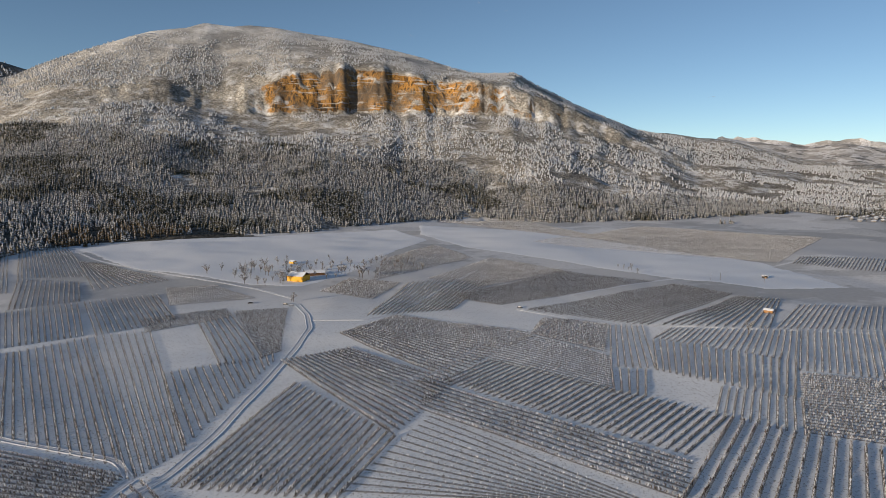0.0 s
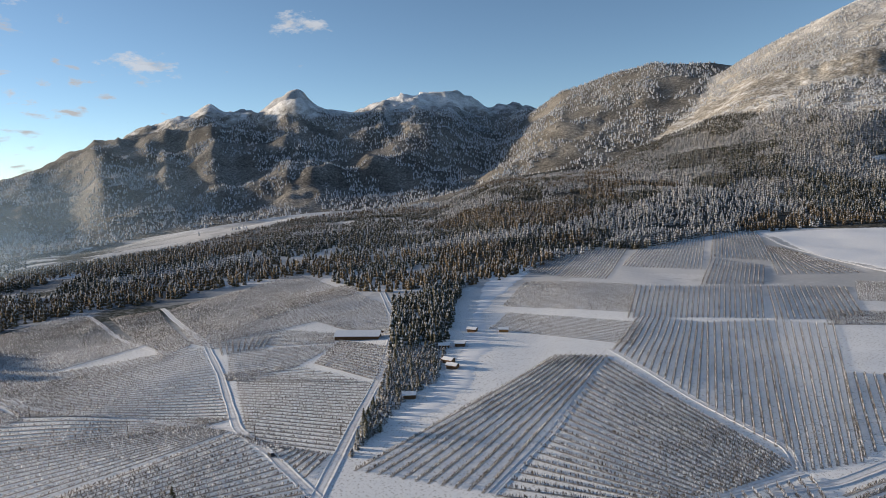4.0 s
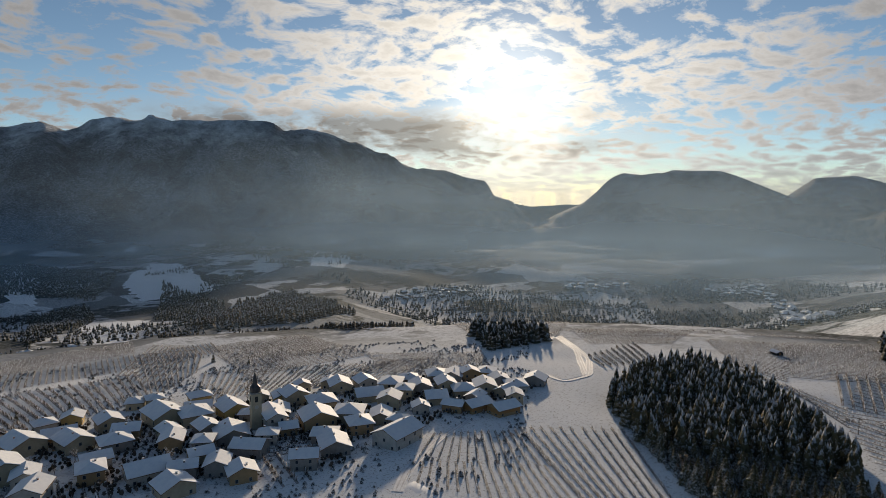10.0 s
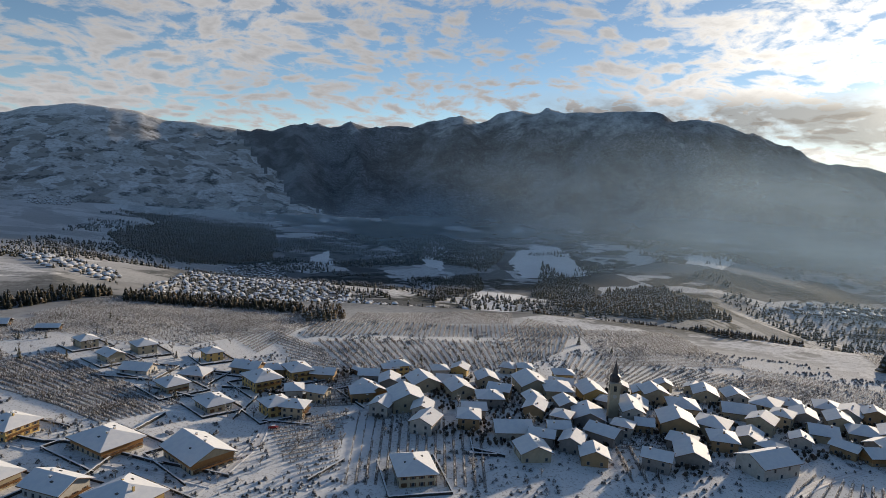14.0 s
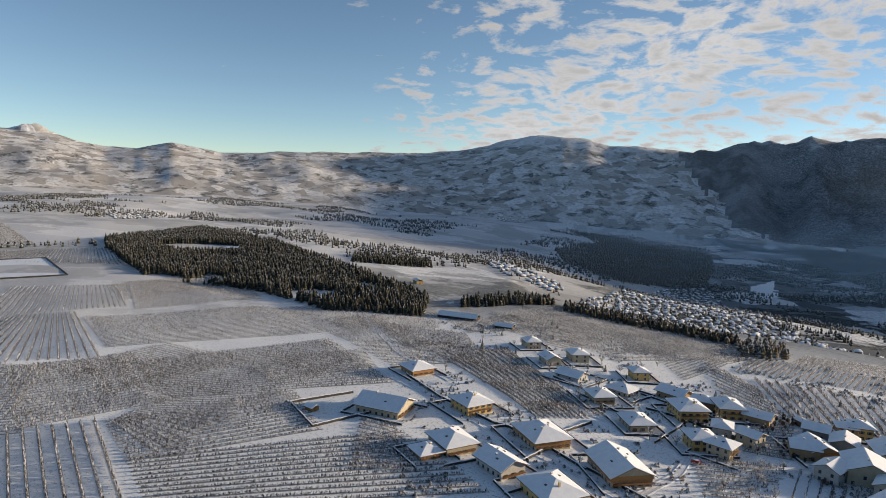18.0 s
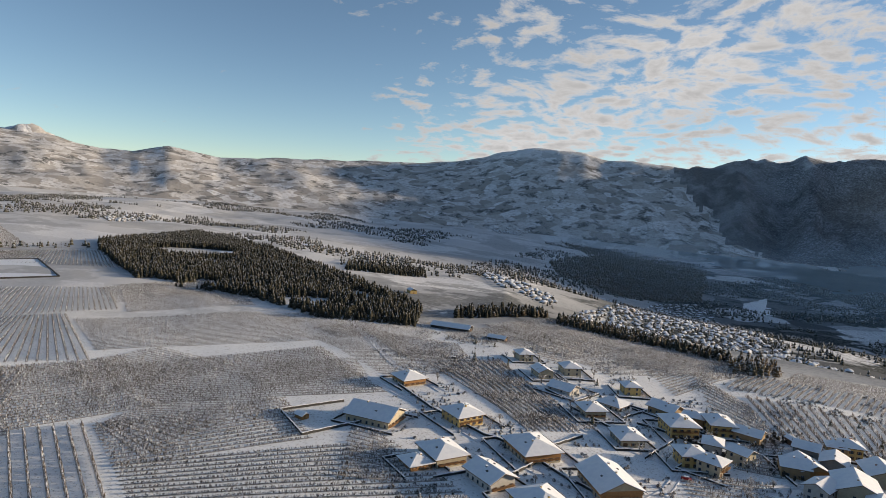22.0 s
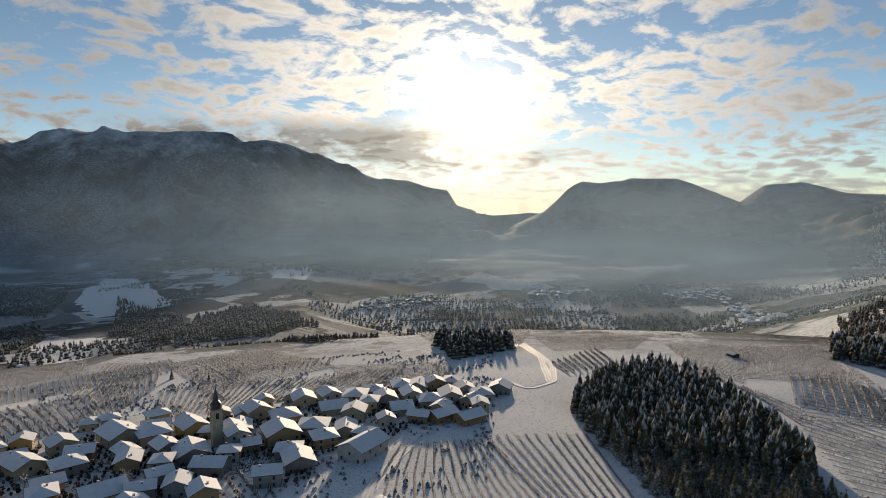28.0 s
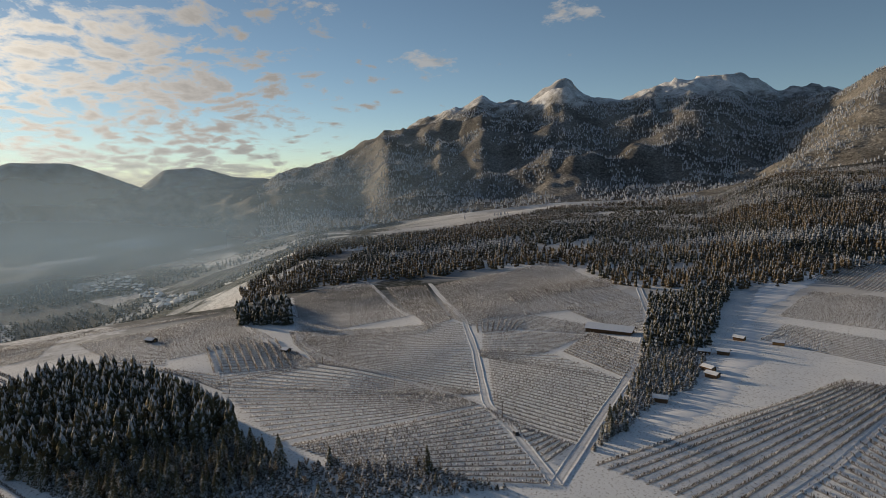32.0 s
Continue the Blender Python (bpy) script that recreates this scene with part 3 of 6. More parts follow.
M_DARK = plain("damp_wall", (0.030, 0.030, 0.032), (0.06, 0.058, 0.056), 0.8)
M_BRICK = plain("chimney_brick", (0.33, 0.17, 0.11), (0.26, 0.14, 0.1), 2.0)
M_COPPER = plain("dark_metal_cap", (0.06, 0.06, 0.065), (0.10, 0.10, 0.10), 1.0, 0.5, metal=0.4)
M_ROOF_RED = plain("red_tile_roof", (0.36, 0.12, 0.06), (0.28, 0.10, 0.06), 1.0)
M_METAL = plain("grey_sheet_metal", (0.30, 0.31, 0.33), (0.38, 0.39, 0.40), 0.6, 0.55, metal=0.5)
M_CAR = [plain("car_dark", (0.03, 0.03, 0.035), (0.04, 0.04, 0.045), 1.0, 0.3), plain("car_silver", (0.35, 0.36, 0.38), (0.3, 0.31, 0.33), 1.0, 0.3),
         plain("car_red", (0.35, 0.03, 0.03), (0.3, 0.03, 0.03), 1.0, 0.3)]
M_RUBBER = plain("tyre_rubber", (0.02, 0.02, 0.02), (0.03, 0.03, 0.03), 3.0)
m, n = material("window_glass")
finish(n, (0.035, 0.045, 0.06), 0.08, spec=0.7)
M_GLASS = m

# ---- ground and mountains ----
N_A, N_R = 1260, 350
ang = np.radians(np.linspace(0, 360, N_A, endpoint=False))
rad = 20.0 * (4950 / 20.0) ** np.linspace(0, 1, N_R - 26)
rad = np.sort(np.r_[rad, np.linspace(2450, 2640, 26)])
AX, RX = np.meshgrid(ang, rad)
GX, GY = -np.sin(AX) * RX, np.cos(AX) * RX
GZ, GW = land(GX, GY, True)


def sheet(name, mask, mat):
    """One patch of the polar ground grid, those quads that the mask picks."""
    r, a = np.nonzero(mask)
    b = (a + 1) % N_A
    quads = np.stack([r * N_A + a, (r + 1) * N_A + a, (r + 1) * N_A + b, r * N_A + b], 1)
    used, quads = np.unique(quads, return_inverse=True)
    quads = quads.reshape(-1, 4)
    co = np.stack([GX.ravel(), GY.ravel(), GZ.ravel()], 1)[used]
    me = bpy.data.meshes.new(name)
    me.vertices.add(len(co))
    me.vertices.foreach_set("co", co.ravel())
    me.loops.add(quads.size)
    me.loops.foreach_set("vertex_index", quads.ravel())
    me.polygons.add(len(quads))
    me.polygons.foreach_set("loop_start", np.arange(0, quads.size, 4))
    me.polygons.foreach_set("use_smooth", np.ones(len(quads), bool))
    me.update(calc_edges=True)
    me.materials.append(mat)
    return new(name, me)


face_who = GW[:-1, :]
ground = tagged(sheet("ground", face_who < 0, M_GROUND), "snow-covered farmland falling away to a wide valley", "ground", kind="structure")
LABELS = {
    "rocky_mountain": "broad frosted mountain with a band of orange cliffs",
    "wooded_spur": "wooded spur with snow-dusted trees at the mountain's foot",
    "wooded_shoulder": "rounded wooded mountain shoulder dusted with snow",
    "snow_peaks": "high ridge with sunlit snow peaks and wooded flanks",
    "distant_mountain": "shaded mountain tinted haze-blue far down the valley",
    "table_mountain": "flat-topped shaded mountain beside the gorge",
    "white_peaks": "far bright range of snow-covered peaks",
    "far_hills": "pale haze-tinted hills far beyond the gorge",
    "long_mountain": "long dark mountain wall with snowy jagged crest",
    "plateau_mountain": "wide snowy plateau with a low wooded dome",
}
for k, name in enumerate(RIDGES):
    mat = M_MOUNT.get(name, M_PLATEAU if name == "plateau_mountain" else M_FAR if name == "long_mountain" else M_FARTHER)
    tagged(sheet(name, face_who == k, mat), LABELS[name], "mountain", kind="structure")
# the spot right under the hovering place
bm = bmesh.new()
rim = [bm.verts.new((GX[0, i], GY[0, i], GZ[0, i])) for i in range(0, N_A, 4)]
bm.faces.new(rim)
me = bpy.data.meshes.new("ground_middle")
bm.to_mesh(me)
me.materials.append(M_GROUND)
new("ground_middle", me).parent = ground

# ---- helpers for things ----
rng = np.random.default_rng(7)


LOG_STEP = rad[1:] - rad[:-1]


def lie(x, y):
    """Height of the ground mesh under given places."""
    x, y = np.asarray(x, float), np.asarray(y, float)
    d = np.clip(np.hypot(x, y), rad[0], rad[-1] - 1)
    t = (np.arctan2(-x, y) % (2 * np.pi)) / (2 * np.pi) * N_A
    j = np.floor(t).astype(int) % N_A
    u, j1 = t - np.floor(t), (j + 1) % N_A
    i = np.clip(np.searchsorted(rad, d, "right") - 1, 0, len(rad) - 2)
    v = (d - rad[i]) / LOG_STEP[i]
    return (GZ[i, j] * (1 - u) + GZ[i, j1] * u) * (1 - v) + (GZ[i + 1, j] * (1 - u) + GZ[i + 1, j1] * u) * v


def gz(x, y):
    return float(lie(x, y))


def raw_mesh(name, verts, faces, mat, flat=True):
    """A mesh from whole arrays; every face has the same number of corners."""
    verts, faces = np.asarray(verts, float), np.asarray(faces, int)
    me = bpy.data.meshes.new(name)
    me.vertices.add(len(verts))
    me.vertices.foreach_set("co", verts.ravel())
    me.loops.add(faces.size)
    me.loops.foreach_set("vertex_index", faces.ravel())
    me.polygons.add(len(faces))
    me.polygons.foreach_set("loop_start", np.arange(0, faces.size, faces.shape[1]))
    if not flat:
        me.polygons.foreach_set("use_smooth", np.ones(len(faces), bool))
    me.update(calc_edges=True)
    me.materials.append(mat)
    return me


def part(name, bm, mat, parent, label=""):
    me = bpy.data.meshes.new(name)
    bm.to_mesh(me)
    bm.free()
    me.materials.append(mat)
    ob = new(name, me)
    ob.parent = parent
    return tagged(ob, label) if label else ob


def box(bm, x0, x1, y0, y1, z0, z1):
    v = [bm.verts.new(p) for p in ((x0, y0, z0), (x1, y0, z0), (x1, y1, z0), (x0, y1, z0), (x0, y0, z1), (x1, y0, z1), (x1, y1, z1), (x0, y1, z1))]
    for f in ((3, 2, 1, 0), (4, 5, 6, 7), (0, 1, 5, 4), (1, 2, 6, 5), (2, 3, 7, 6), (3, 0, 4, 7)):
        bm.faces.new([v[i] for i in f])
    return v


def block(*dims):
    bm = bmesh.new()
    box(bm, *dims)
    return bm


def base(name, x, y, rot, label, category, group="", z=None):
    ob = new(name)
    ob.matrix_basis = pose(x, y, gz(x, y) if z is None else z, 0, 0, rot)
    ob.empty_display_size = 0.5
    return tagged(ob, label, category, group)


def inside(poly, x, y):
    poly = np.array(poly, float)
    c = np.zeros(np.shape(x), bool)
    for i in range(len(poly)):
        (x0, y0), (x1, y1) = poly[i - 1], poly[i]
        c ^= ((y0 > y) != (y1 > y)) & (x < (x1 - x0) * (y - y0) / (y1 - y0 + 1e-9) + x0)
    return c


# ---- roads ----
def ribbon(name, pts, width, label):
    pts = np.array(pts, float)
    width = width * 0.75
    seg = np.hypot(*np.diff(pts, axis=0).T)
    s = np.r_[0, np.cumsum(seg)]
    u = np.linspace(0, s[-1], max(int(s[-1] / 2.5), 2) + 1)
    knots = np.stack([np.interp(u, s, pts[:, 0]), np.interp(u, s, pts[:, 1])], 1)
    for _ in range(4):
        knots[1:-1] = (knots[:-2] + 2 * knots[1:-1] + knots[2:]) / 4
    d = np.gradient(knots, axis=0)
    d /= np.hypot(d[:, 0], d[:, 1])[:, None] + 1e-9
    side = np.stack([-d[:, 1], d[:, 0]], 1)
    across = ((-0.78, -0.1), (-0.6, 0.3), (-0.5, 0.16), (-0.34, 0.12), (-0.16, 0.13), (0.16, 0.13), (0.34, 0.12), (0.5, 0.16), (0.6, 0.3), (0.78, -0.1))
    co = []
    wob = (fbm(u, u * 0, 11, 3, int(width * 7 + len(u))) - 0.5) * 0.35
    for a, h in across:
        xy = knots + side * (a * width * (1 + wob))[:, None]
        co.append(np.c_[xy, lie(xy[:, 0], xy[:, 1]) + h])
    n_u = len(u)
    co = np.concatenate(co)
    f, mats = [], []
    for k in range(len(across) - 1):
        i = np.arange(n_u - 1)
        f.append(np.stack([k * n_u + i, k * n_u + i + 1, (k + 1) * n_u + i + 1, (k + 1) * n_u + i], 1))
        mats += [1 if k in (3, 5) else 0] * (n_u - 1)
    f = np.concatenate(f)[:, ::-1]
    me = raw_mesh(name, co, f, M_ROAD, False)
    me.materials.append(M_RUT)
    me.polygons.foreach_set("material_index", mats)
    return tagged(new(name, me), label, "road", kind="structure")


LANE = "snow-packed lane with wheel ruts and ploughed banks"
TRACK = "narrow snow-covered farm track between orchards"
ribbon("road", ((-106, 183), (-96, 206), (-91, 242), (-89, 306), (-88, 373), (-89, 411), (-100, 454), (-118, 498)), 4, LANE)
ribbon("farm_track", ((-92, 436), (-55, 438), (-37, 457), (-11, 530), (38, 676)), 3, TRACK)
ribbon("farm_track", ((-125, 519), (-175, 573), (-287, 644), (-436, 770), (-549, 898)), 3, TRACK)
ribbon("farm_track", ((-25, 300), (-1, 322), (25, 377), (62, 404), (78, 434)), 3, TRACK)
ribbon("farm_track", ((60, 479), (114, 432), (202, 412), (289, 398)), 3, TRACK)
ribbon("farm_track", ((49, 489), (135, 557), (220, 619), (371, 708), (455, 768)), 3, TRACK)
ribbon("road", ((-122, 147), (-114, 169), (-107, 204)), 4, LANE)
ribbon("farm_track", ((-159, 113), (-184, 163), (-237, 250)), 3, TRACK)
ribbon("farm_track", ((-248, 264), (-169, 234), (-119, 218), (-109, 206)), 3, TRACK)
ribbon("road", ((-193, 65), (-243, 101), (-294, 139), (-364, 183), (-424, 216), (-524, 256)), 5, LANE)
ribbon("road", ((-193, 65), (-243, 63), (-274, 59), (-363, 72), (-445, 80), (-542, 79), (-621, 77)), 4, LANE)
ribbon("farm_track", ((-274, 59), (-323, 23), (-359, -9), (-387, -26), (-434, -40), (-516, -48), (-600, -59)), 3, TRACK)
ribbon("farm_track", ((-646, 17), (-499, 38), (-435, 55)), 3, TRACK)
ribbon("farm_track", ((-529, -98), (-446, -69), (-403, -45), (-387, -30)), 3, TRACK)
ribbon("road", ((-320, -206), (-378, -252), (-419, -301), (-397, -293)), 4, LANE)
ribbon("road", ((-139, -168), (-153, -179), (-184, -194), (-213, -203)), 4, LANE)
ribbon("road", ((335, -443), (201, -321), (150, -290)), 4, LANE)
ribbon("road", ((121, -357), (69, -310), (25, -270)), 4, LANE)
ribbon("road", ((-421, -298), (-363, -232), (-324, -206), (-301, -209), (-307, -229)), 4, LANE)
ribbon("road", ((8, -203), (2, -228), (0, -259), (-16, -283), (-44, -280), (-67, -265), (-98, -269), (-108, -250), (-145, -240), (-157, -213)), 4, LANE)
ribbon("road", ((0, -259), (25, -266), (46, -276), (77, -290), (106, -309)), 4, LANE)
ribbon("road", ((-108, -250), (-163, -307), (-189, -285), (-226, -254)), 4, LANE)
ribbon("road", ((47, -197), (37, -213), (27, -242), (25, -266)), 4, LANE)
ribbon("road", ((199, -287), (140, -259), (93, -233), (61, -220), (37, -208)), 4, LANE)

# ---- open snow ----
def meadow(poly, label):
    """A smooth unbroken snowfield laid over the ground."""
    poly = np.array(poly, float)
    lo, hi = poly.min(0) - 6, poly.max(0) + 6
    step = 3.0 if np.abs(poly).max() < 1300 else 12.0
    gx, gy = np.meshgrid(np.arange(lo[0], hi[0], step), np.arange(lo[1], hi[1], step))
    wob = step * 1.6 * (fbm(gx, gy, 14, 2, 3) - 0.5)
    keep = inside(poly, (gx + wob)[:-1, :-1] + step / 2, (gy + wob)[:-1, :-1] + step / 2)
    r, c = np.nonzero(keep)
    w = gx.shape[1]
    F = np.stack([r * w + c, r * w + c + 1, (r + 1) * w + c + 1, (r + 1) * w + c], 1)
    used_, F, count = np.unique(F, return_inverse=True, return_counts=True)
    X, Y = gx.ravel()[used_], gy.ravel()[used_]
    V = np.c_[X, Y, lie(X, Y) + np.where(count < 4, -0.3, 0.14 + 0.2 * fbm(X, Y, 30, 3, 6))]
    tagged(new("snow_meadow", raw_mesh("snow_meadow", V, F.reshape(-1, 4), M_SNOW, False)), label, "meadow", kind="structure")


meadow(((-534, 889), (-433, 982), (-247, 1091), (-91, 1165), (-20, 1018), (-61, 864), (-101, 641), (-133, 579), (-193, 594), (-342, 684)), "smooth untouched snow meadow")
meadow(((-46, 1252), (151, 1152), (278, 949), (392, 749), (389, 578), (298, 563), (190, 688), (48, 874), (-40, 1102)), "smooth untouched snow meadow")
meadow(((-561, 411), (-579, 505), (-436, 335), (-383, 273), (-300, 220), (-248, 167), (-225, 121), (-237, 117), (-271, 166), (-337, 226), (-422, 291)), "smooth untouched snow meadow")
meadow(((20, -211), (-8, -267), (-21, -283), (-23, -248), (-8, -204)), "smooth untouched snow meadow")
meadow(((-127, -241), (-150, -239), (-152, -220), (-133, -228)), "smooth untouched snow meadow")
meadow(((-137, -169), (-152, -175), (-154, -148)), "smooth untouched snow meadow")
meadow(((-571, -1970), (-880, -2626), (-901, -2358), (-747, -1689), (-535, -1684)), "smooth untouched snow meadow")
meadow(((-417, -3011), (-443, -2319), (-333, -1785), (-284, -1934)), "smooth untouched snow meadow")
meadow(((-340, -1499), (-424, -1259), (-263, -876), (-221, -937)), "smooth untouched snow meadow")
meadow(((-1461, -2340), (-1567, -2161), (-1157, -1653), (-1106, -1801)), "smooth untouched snow meadow")
meadow(((74, -2064), (2, -2288), (-19, -1889), (45, -1774)), "smooth untouched snow meadow")


# ---- orchards ----
ROW = {"d": (3.6, 0.66, 1.5, 5, 0.125), "s": (3.4, 0.8, 1.35, 4, 0.115), "w": (4.7, 0.8, 2.3, 6, 0.15), "y": (3.4, 1.5, 1.1, 3, 0.09)}
ORCHARD_LABEL = {"d": "dense apple orchard with dark rimed rows over snow", "s": "rimed apple rows standing in smooth snow",
                 "w": "tall apple rows with wide white snow strips between", "y": "young thin orchard almost buried in snow"}


def orchard(kind, a, b, c, d):
    """Rows run from the side a-d to the side b-c."""
    gap, step, tall, shoots, wide = ROW[kind]
    a, b, c, d = (np.array(p, float) for p in (a, b, c, d))
    mid_ = (a + b + c + d) / 4
    a, b, c, d = (p + (p - mid_) / (np.hypot(*(p - mid_)) + 1e-9) * 4.0 for p in (a, b, c, d))
    along = ((b + c) - (a + d)) / 2
    along /= np.hypot(*along) + 1e-9
    across = np.array([-along[1], along[0]])
    breadth = (abs((d - a) @ across) + abs((c - b) @ across)) / 2
    rows = max(int(breadth / gap), 2)
    mid = np.hypot(*((a + b + c + d) / 4))
    k = min(1.0 + max(0.0, (mid - 330) / 420), 2.4)
    step, wide = step * k ** 0.6, wide * (0.7 + 0.3 * k)
    P, SV = [], []
    for r in range(rows):
        t = (r + 0.5) / rows
        p0, p1 = a + (d - a) * t, b + (c - b) * t
        length = np.hypot(*(p1 - p0))
        if length < 4:
            continue
        cuts = np.linspace(0, 1, max(int(length / 9), 1) + 1)[:, None]
        line = p0 + (p1 - p0) * cuts
        nrm = np.array([-(p1 - p0)[1], (p1 - p0)[0]]) / length * (0.42 + 0.16 * k)
        zl = lie(line[:, 0], line[:, 1]) + 0.06
        lo_, hi_ = np.c_[line - nrm, zl], np.c_[line + nrm, zl]
        SV.append(np.stack([lo_[:-1], lo_[1:], hi_[1:], hi_[:-1]], 1).reshape(-1, 3))
        s = np.arange(1.0, length - 1.0, step)
        s = s + rng.normal(0, 0.25, len(s))
        s = s[rng.random(len(s)) > 0.05]
        P.append(p0 + (p1 - p0) / length * s[:, None] + rng.normal(0, 0.07, (len(s), 2)))
    if not P:
        return
    P = np.concatenate(P)
    z = np.repeat(lie(P[:, 0], P[:, 1]), shoots)
    vigour = np.repeat(0.7 + 0.6 * fbm(P[:, 0], P[:, 1], 25, 3, 77), shoots)
    P = np.repeat(P, shoots, 0)
    m = len(P)
    h = tall * vigour * rng.uniform(0.6, 1.15, m)
    ang_ = rng.uniform(0, np.pi, m)
    w = wide * rng.uniform(0.5, 1.5, m)
    off = rng.normal(0, 0.1, (m, 2))
    lean = rng.normal(0, 0.12, (m, 2)) + along * rng.normal(0, 0.4, (m, 1))
    ex, ey = np.cos(ang_) * w, np.sin(ang_) * w
    lo = rng.uniform(-0.1, 0.8, m)
    V = np.stack([np.c_[P + off * 0.3, z + lo - 0.2],
                  np.c_[P + off + lean * 0.5 + np.c_[ex, ey], z + h * rng.uniform(0.45, 0.75, m)],
                  np.c_[P + off + lean, z + h],
                  np.c_[P + off + lean * 0.5 - np.c_[ex, ey], z + h * rng.uniform(0.35, 0.7, m)]], 1).reshape(-1, 3)
    me = raw_mesh("orchard_rows", V, np.arange(4 * m).reshape(-1, 4), M_ROWS[kind])
    rows_ob = tagged(new("orchard_rows", me), ORCHARD_LABEL[kind], "orchard", "orchards round the village", "stuff")
    SV = np.concatenate(SV)
    new("tree_strips", raw_mesh("tree_strips", SV, np.arange(len(SV)).reshape(-1, 4)[:, ::-1], M_STRIP)).parent = rows_ob


orchard("d", (-247, 352), (-164, 234), (-117, 216), (-226, 384))
orchard("s", (-226, 384), (-110, 205), (-100, 231), (-192, 404))
orchard("d", (-143, 313), (-100, 231), (-96, 339), (-98, 350))
orchard("d", (-169, 423), (-123, 332), (-103, 349), (-158, 460))
orchard("d", (-158, 465), (-121, 480), (-97, 363), (-104, 349))
orchard("d", (-287, 334), (-245, 266), (-168, 235), (-248, 351))
orchard("d", (-370, 430), (-292, 331), (-234, 394), (-298, 499))
orchard("d", (-294, 503), (-225, 395), (-195, 444), (-250, 539))
orchard("d", (-430, 622), (-339, 477), (-303, 512), (-356, 602))
orchard("d", (-567, 827), (-437, 632), (-369, 642), (-539, 891))
orchard("d", (-434, 740), (-322, 563), (-271, 612), (-409, 734))
orchard("s", (-581, 690), (-468, 522), (-391, 551), (-565, 805))
orchard("s", (-255, 570), (-214, 579), (-161, 526), (-219, 496))
orchard("d", (-214, 443), (-170, 478), (-159, 449), (-194, 403))
orchard("d", (-602, 592), (-480, 433), (-530, 431), (-579, 505))
orchard("s", (-586, 576), (-470, 427), (-418, 443), (-583, 663))
orchard("s", (-466, 385), (-378, 433), (-304, 345), (-391, 300))
orchard("s", (-366, 285), (-277, 322), (-247, 280), (-336, 247))
orchard("d", (-206, 86), (-256, 228), (-237, 250), (-162, 115))
orchard("d", (-232, 247), (-114, 205), (-117, 151), (-156, 115))
orchard("d", (-113, 164), (-102, 162), (-82, 178), (-103, 202))
orchard("d", (-90, 202), (-74, 303), (-21, 237), (-35, 193))
orchard("d", (-89, 340), (-21, 242), (4, 306), (-56, 366))
orchard("d", (-64, 398), (2, 314), (62, 402), (-33, 453))
orchard("d", (62, 402), (97, 362), (116, 429), (76, 446))
orchard("s", (56, 398), (95, 350), (81, 292), (29, 341))
orchard("d", (2, 305), (29, 339), (123, 261), (91, 225))
orchard("d", (-7, 305), (89, 219), (76, 192), (-6, 264))
orchard("y", (-3, 258), (62, 193), (22, 194), (-31, 195))
orchard("s", (117, 424), (93, 334), (118, 331), (140, 421))
orchard("d", (91, 324), (84, 292), (98, 287), (110, 322))
orchard("d", (135, 385), (119, 326), (165, 281), (195, 334))
orchard("s", (158, 412), (139, 391), (196, 336), (236, 404))
orchard("s", (239, 403), (192, 323), (233, 310), (292, 401))
orchard("s", (288, 487), (229, 413), (330, 410), (384, 484))
orchard("d", (188, 312), (242, 297), (192, 227), (151, 244))
orchard("s", (138, 293), (123, 264), (148, 243), (168, 280))
orchard("w", (124, 255), (77, 189), (135, 177), (167, 225))
orchard("s", (283, 382), (321, 383), (240, 278), (235, 310))
orchard("s", (169, 217), (193, 216), (161, 172), (142, 175))
orchard("d", (-55, 456), (-32, 586), (50, 613), (7, 479))
orchard("d", (-107, 553), (-60, 518), (-42, 588), (-92, 618))
orchard("s", (-69, 607), (36, 776), (-11, 936), (-62, 777))
orchard("s", (63, 777), (133, 684), (43, 585), (-12, 615))
orchard("d", (50, 498), (211, 611), (132, 678), (7, 530))
orchard("d", (69, 478), (222, 589), (253, 535), (146, 428))
orchard("d", (154, 426), (253, 522), (284, 513), (224, 413))
orchard("s", (-28, 1422), (152, 1119), (298, 954), (173, 1416))
orchard("s", (142, 952), (408, 747), (626, 1021), (396, 1236))
orchard("d", (458, 782), (424, 737), (513, 628), (598, 736))
orchard("s", (-464, -92), (-390, -40), (-363, -25), (-341, -75))
orchard("s", (-363, 75), (-352, 110), (-287, 130), (-351, 76))
orchard("s", (-471, 119), (-408, 159), (-387, 148), (-428, 81))
orchard("s", (-530, 77), (-471, 119), (-428, 81), (-457, 74))
orchard("s", (-369, -25), (-291, 58), (-291, 44), (-341, -75))
orchard("s", (-417, -185), (-361, -81), (-331, -73), (-373, -109))
orchard("d", (-267, 58), (-256, 61), (-225, 80), (-212, 67))
orchard("s", (-459, 165), (-460, 226), (-381, 188), (-420, 173))
orchard("s", (-452, -45), (-439, 71), (-369, -25), (-417, -37))
orchard("s", (-442, -317), (-488, -240), (-485, -207), (-444, -273))
orchard("s", (-509, -233), (-558, -114), (-535, -150), (-500, -213))
orchard("d", (-346, 125), (-292, 135), (-339, 169), (-385, 155))
orchard("s", (-351, 78), (-287, 130), (-224, 82), (-256, 61))
orchard("s", (-411, 89), (-379, 149), (-352, 110), (-351, 76))
orchard("d", (-248, -25), (-269, 54), (-194, 62), (-215, 6))
orchard("s", (-341, -75), (-291, 44), (-275, 52), (-255, -30))
orchard("s", (-425, -35), (-431, 74), (-291, 58), (-368, -22))
orchard("s", (-600, -57), (-656, 14), (-484, 45), (-442, -40))
orchard("d", (-606, 33), (-606, 72), (-452, 71), (-437, 51))
